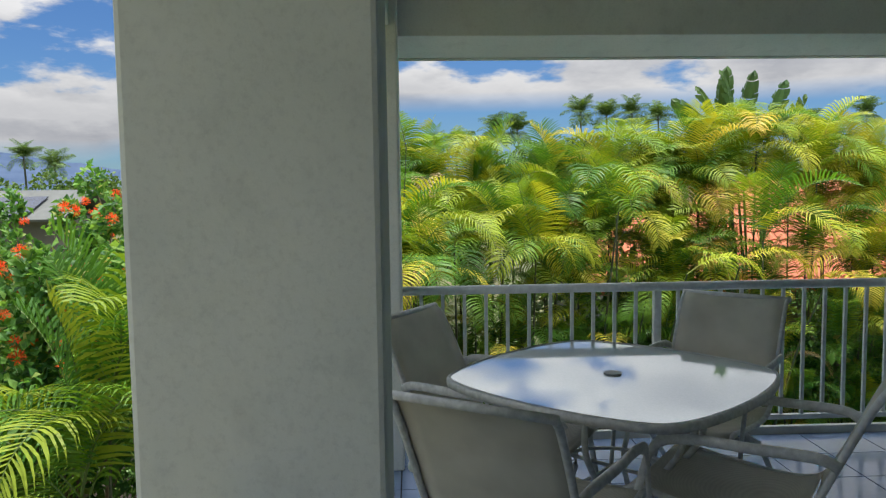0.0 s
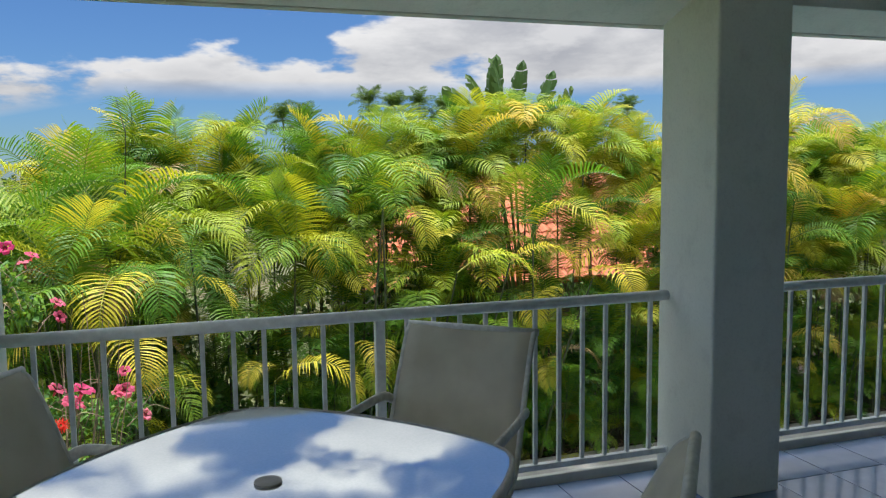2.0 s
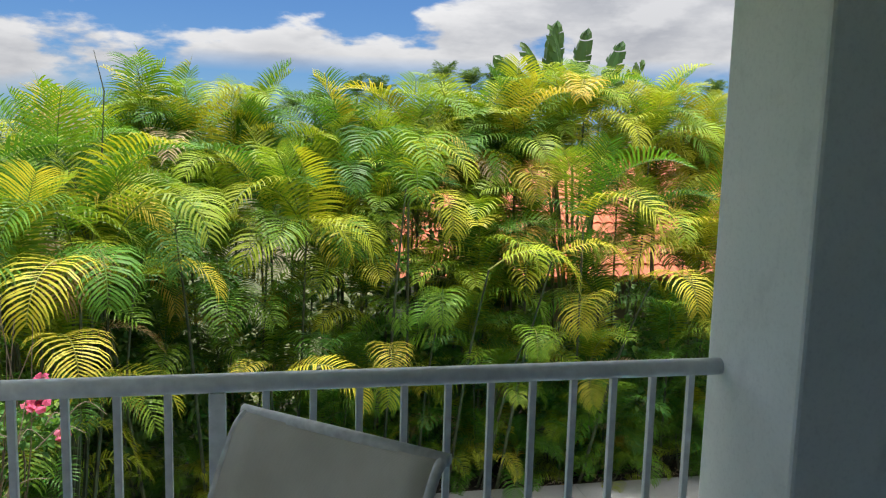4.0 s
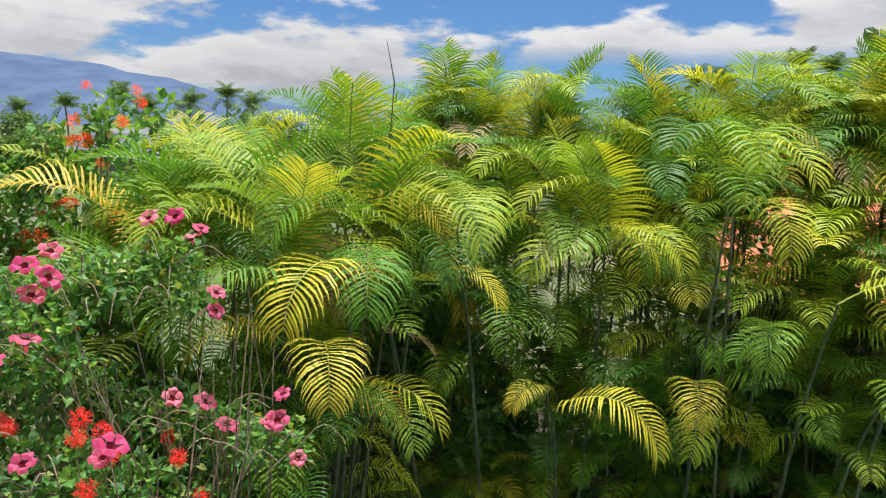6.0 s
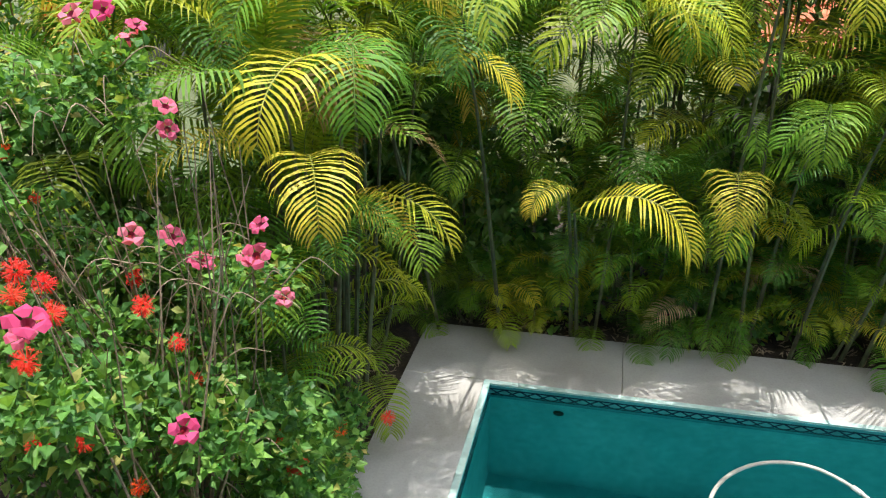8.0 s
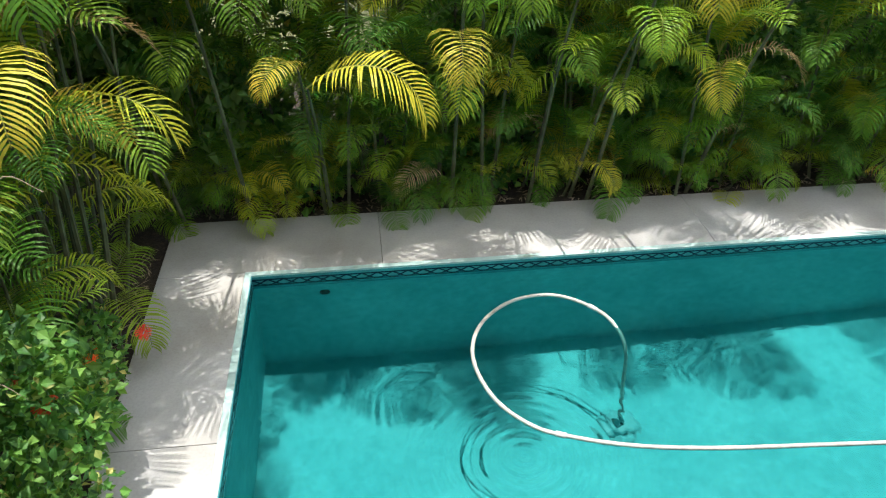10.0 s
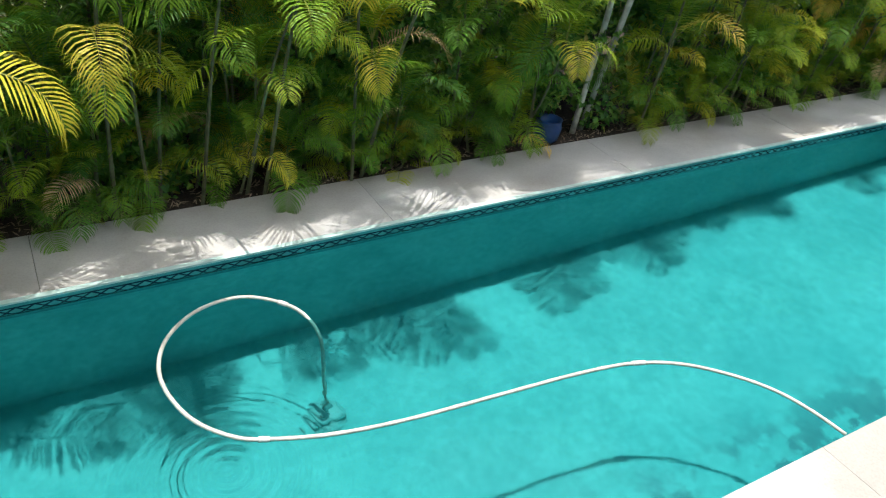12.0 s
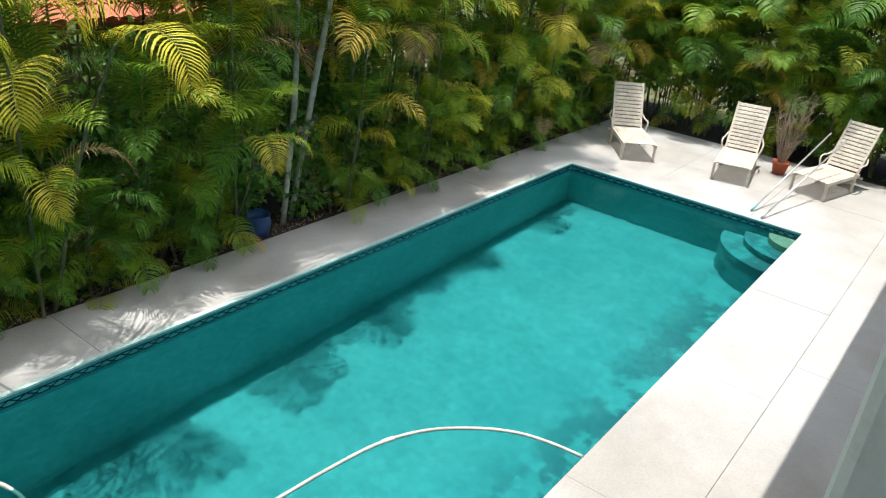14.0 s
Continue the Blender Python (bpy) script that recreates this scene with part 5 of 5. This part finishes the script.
# ---- neighbours' houses ----
def gable_roof_house(name, x0, x1, y0, y1, eave, ridge, label, tiles=True):
    t = thing(name, label, "house", ((x0 + x1) / 2, (y0 + y1) / 2, DECK - 0.1))
    cx, cy, cz = t.location
    part("wall", solid(x0 + 0.5 - cx, x1 - 0.5 - cx, y0 + 0.5 - cy, y1 - 0.5 - cy, 0, eave - cz), "house_wall", t)
    ym = (y0 + y1) / 2
    for s, ya in ((-1, y0), (1, y1)):
        roof = new("roof", bpy.data.meshes.new("roof"))
        roof.parent = t
        run = math.hypot(ym - ya, ridge - eave)
        ang = math.atan2(ridge - eave, abs(ym - ya))
        m = Matrix.Translation((x0 - cx, ya - cy, eave - cz)) @ (Matrix.Rotation(ang, 4, "X") if s < 0 else Matrix.Rotation(-ang, 4, "X") @ Matrix.Scale(-1, 4, (0, 1, 0)))
        bm = bmesh.new()
        box(bm, 0, x1 - x0, 0, run, -0.08, 0.0, m=m)
        if tiles:
            rnd = random.Random(5)
            nx, ny = int((x1 - x0) / 0.26), int(run / 0.34)
            for i in range(nx):
                for j in range(ny):
                    z = 0.01 + rnd.uniform(0, 0.012)
                    v = [bm.verts.new(m @ Vector(p)) for p in ((i * 0.26 + 0.01, j * 0.34, z + 0.03), (i * 0.26 + 0.125, j * 0.34, z + 0.08), (i * 0.26 + 0.25, j * 0.34, z + 0.03), (i * 0.26 + 0.01, j * 0.34 + 0.35, z), (i * 0.26 + 0.125, j * 0.34 + 0.35, z + 0.045), (i * 0.26 + 0.25, j * 0.34 + 0.35, z))]
                    bm.faces.new((v[0], v[1], v[4], v[3]))
                    bm.faces.new((v[1], v[2], v[5], v[4]))
                    bm.faces.new((v[0], v[2], v[1]))
        bm.to_mesh(roof.data)
        bm.free()
        roof.data.materials.append(M["roof_tile" if tiles else "roof_grey"])
    return t


gable_roof_house("neighbour_house", 3.6, 14.5, 15.4, 23.0, -0.75, 1.5, "low house with a red clay tile roof behind the palms")
h = gable_roof_house("grey_roof_house", -15.0, -10.8, 24.0, 29.0, 0.6, 1.5, "low house with a grey roof and a solar panel", False)
for i in range(3):
    bm = solid(0, 0.95, 0, 1.6, 0.03, 0.07)
    o = part("solar_panel", bm, "solar", h)
    o.matrix_basis = Matrix.Translation((0.6 - i * 1.0 - 0.6, -2.3, 3.64)) @ Matrix.Rotation(math.atan2(0.9, 2.5), 4, "X")


# ---- pool things ----
def pool_hose():
    t = thing("vacuum_hose", "pale pool vacuum hose floating in a loop, with ribbed cuffs", "pool hose", (0, 0, 0))
    W = WATER
    vac = (4.12, 9.15)
    pts = [(vac[0], vac[1], FLOOR + 0.25), (vac[0] - 0.02, vac[1] + 0.02, FLOOR + 0.75), (4.08, 9.2, W - 0.25), (4.02, 9.38, W + 0.0), (3.86, 9.68, W + 0.005), (3.55, 9.88, W + 0.005), (3.15, 9.82, W + 0.005), (2.82, 9.52, W + 0.005), (2.69, 9.1, W + 0.005), (2.78, 8.62, W + 0.005),
           (3.02, 8.29, W + 0.005), (3.3, 8.14, W + 0.005), (3.75, 8.0, W + 0.005), (4.33, 7.91, W + 0.005), (5.1, 7.85, W + 0.005), (5.85, 7.79, W + 0.005), (6.4, 7.70, W + 0.005), (6.82, 7.51, W + 0.005), (7.15, 7.21, W + 0.005), (7.36, 6.91, W + 0.005), (7.46, 6.6, W + 0.005), (7.5, 6.3, W + 0.005)]
    path = smooth_path(pts, 8)
    part("hose", tube(bmesh.new(), path, lambda u: 0.0175 * (1 + 0.05 * math.sin(u * 1400)), 10), "hose", t, smooth=True)
    for i in (30, 85, 128):
        part("cuff", tube(bmesh.new(), path[i:i + 3], 0.024, 10), "frame", t, smooth=True)
    v = thing("pool_cleaner", "small teal pool vacuum head on the pool floor", "pool cleaner", (vac[0], vac[1], FLOOR + 0.002))
    part("body", solid(-0.16, 0.16, -0.13, 0.13, 0.02, 0.13, bevel=0.04), "vac", v, smooth=True)
    part("skirt", lathe(bmesh.new(), [(0.20, 0.0), (0.21, 0.02), (0.16, 0.05)], 20), "vac", v)
    part("neck", lathe(bmesh.new(), [(0.05, 0.13), (0.04, 0.24), (0.028, 0.27)], 14), "vac", v, smooth=True)
    i = thing("pool_inlet", "small round dark return fitting in the pool wall", "pool fitting", (1.42, PY1 - 0.002, WATER - 0.26))
    o = part("fitting", lathe(bmesh.new(), [(0.05, 0.0), (0.05, 0.012), (0.03, 0.02), (0.012, 0.012)], 16), "gap", i)
    o.matrix_basis = pose(0, 0, 0, 90, 0, 0)


pool_hose()


def lounger():
    t = thing("sun_lounger", "weathered cream slatted sun lounger with raised back on pool deck", "sun lounger", group="sun loungers by the pool")
    w = 0.31
    # x across, y from the foot end at 0 to the head end at 1.9
    for s in (-1, 1):
        part("side_rail", solid(s * w - 0.02, s * w + 0.02, 0.0, 1.25, 0.27, 0.34, bevel=0.008), "lounger", t)
        for y in (0.06, 1.12):
            part("leg", solid(s * w - 0.022, s * w + 0.022, y - 0.03, y + 0.03, 0, 0.27, bevel=0.008), "lounger", t)
    a = radians(62)
    c, sn = math.cos(a), math.sin(a)
    for s in (-1, 1):
        m = pose(s * w * 0.93, 1.20, 0.32, 62, 0, 0)
        part("back_rail", solid(-0.02, 0.02, 0, 0.95, -0.02, 0.02, bevel=0.006, m=m), "lounger", t)
    part("arm_brace", solid(-w, w, 1.45, 1.49, 0.18, 0.22, bevel=0.006), "lounger", t)
    first = None
    for k in range(15):
        me = part("slat", solid(-w + 0.022, w - 0.022, -0.030, 0.030, -0.006, 0.008, bevel=0.003), "lounger", t) if first is None else new("slat", first)
        first = first or me.data
        me.parent = t
        me.matrix_basis = pose(0, 0.06 + k * 0.078, 0.335)
    for k in range(12):
        me = new("slat", first)
        me.parent = t
        me.matrix_basis = pose(0, 1.20 + c * (0.06 + k * 0.076), 0.335 + sn * (0.06 + k * 0.076), 62)
    for s in (-1, 1):
        bm = bmesh.new()
        tube(bm, smooth_path([(s * (w + 0.02), 1.0, 0.3), (s * (w + 0.06), 1.05, 0.5), (s * (w + 0.05), 1.3, 0.52), (s * w, 1.42, 0.6)], 4), 0.016, 6)
        part("armrest", bm, "lounger", t)
    return t


_l = lounger()
_l.matrix_world = pose(15.82, 9.62, DECK + 0.003, 0, 0, -52)
copy_thing(_l, pose(16.06, 7.93, DECK + 0.003, 0, 0, -79))
copy_thing(_l, pose(16.6, 6.72, DECK + 0.003, 0, 0, -104))


def dead_plant():
    t = thing("potted_plant", "dry leafless plant in a terracotta pot", "potted plant", (17.55, 7.45, DECK + 0.003))
    part("pot", lathe(bmesh.new(), [(0.11, 0), (0.15, 0.2), (0.165, 0.2), (0.17, 0.25), (0.15, 0.25), (0.14, 0.21), (0.02, 0.2)], 20), "terracotta", t, smooth=True)
    rnd = random.Random(81)
    bm = bmesh.new()
    for i in range(46):
        a, e, L = rnd.uniform(0, 6.28), rnd.uniform(0.12, 0.7), rnd.uniform(0.4, 1.45)
        d = Vector((math.cos(a) * e, math.sin(a) * e, 1)).normalized()
        e *= 0.5
        d = Vector((math.cos(a) * e, math.sin(a) * e, 1)).normalized()
        p0 = Vector((math.cos(a) * 0.05, math.sin(a) * 0.05, 0.2))
        mid = p0 + d * L * 0.5
        tip = mid + (d + Vector((rnd.uniform(-0.4, 0.4), rnd.uniform(-0.4, 0.4), 0))) * L * 0.5
        tube(bm, smooth_path([p0, mid, tip], 3), lambda u: 0.008 * (1 - 0.75 * u), 4)
        for q in range(3):
            s = mid.lerp(tip, rnd.random())
            tube(bm, [s, s + Vector((rnd.uniform(-0.2, 0.2), rnd.uniform(-0.2, 0.2), rnd.uniform(0, 0.2)))], 0.003, 3)
    part("twig", bm, "twig", t, "bare brown twigs")


dead_plant()


def pool_pole(a, b, label, tip):
    t = thing("pool_pole", label, "pool pole", (0, 0, 0), "poles leaning on a lounger")
    part("pole", tube(bmesh.new(), [Vector(a), Vector(b)], 0.014, 8), "pole", t, smooth=True)
    d = (Vector(b) - Vector(a)).normalized()
    part("grip", tube(bmesh.new(), [Vector(a) - d * 0.02, Vector(a) + d * 0.16], 0.02, 8), tip, t, smooth=True)


pool_pole((14.75, 6.92, DECK + 0.03), (17.4, 6.45, DECK + 0.95), "thin aluminium pool pole leaning on a lounger", "pole")
pool_pole((14.95, 7.15, DECK + 0.03), (17.5, 6.75, DECK + 1.0), "thin aluminium pool pole with a teal grip", "vac")


# ---- floor tiles ----
def floor_tiles():
    p = 0.335
    floor = structure("floor", new("floor"), "glazed blue-grey square floor tiles with dark joints", "tiled floor")
    x0, y0, n = 2.27 - 9 * p, 4.335 - p, 0.0035
    mesh = None
    rest = bmesh.new()
    for j in range(23):
        for i in range(52):
            a, b = x0 + i * p, y0 - j * p
            if a < -0.61 or a + p > 16.0:
                continue
            if i < 20 and j < 14:
                if mesh is None:
                    o = part("tile", solid(n / 2 + 0.001, p - n, n / 2 + 0.001, p - n, -0.012, 0.0, bevel=0.0015), "tile", floor)
                    mesh = o.data
                else:
                    o = new("tile", mesh)
                    o.parent = floor
                o.location = (a, b, random.uniform(-0.0004, 0.0004))
            else:
                box(rest, a + n / 2, a + p - n / 2, b + n / 2, b + p - n / 2, -0.012, 0.0)
    tagged(part("floor_tiles_far", rest, "tile", floor), "", "", "", "stuff")


floor_tiles()
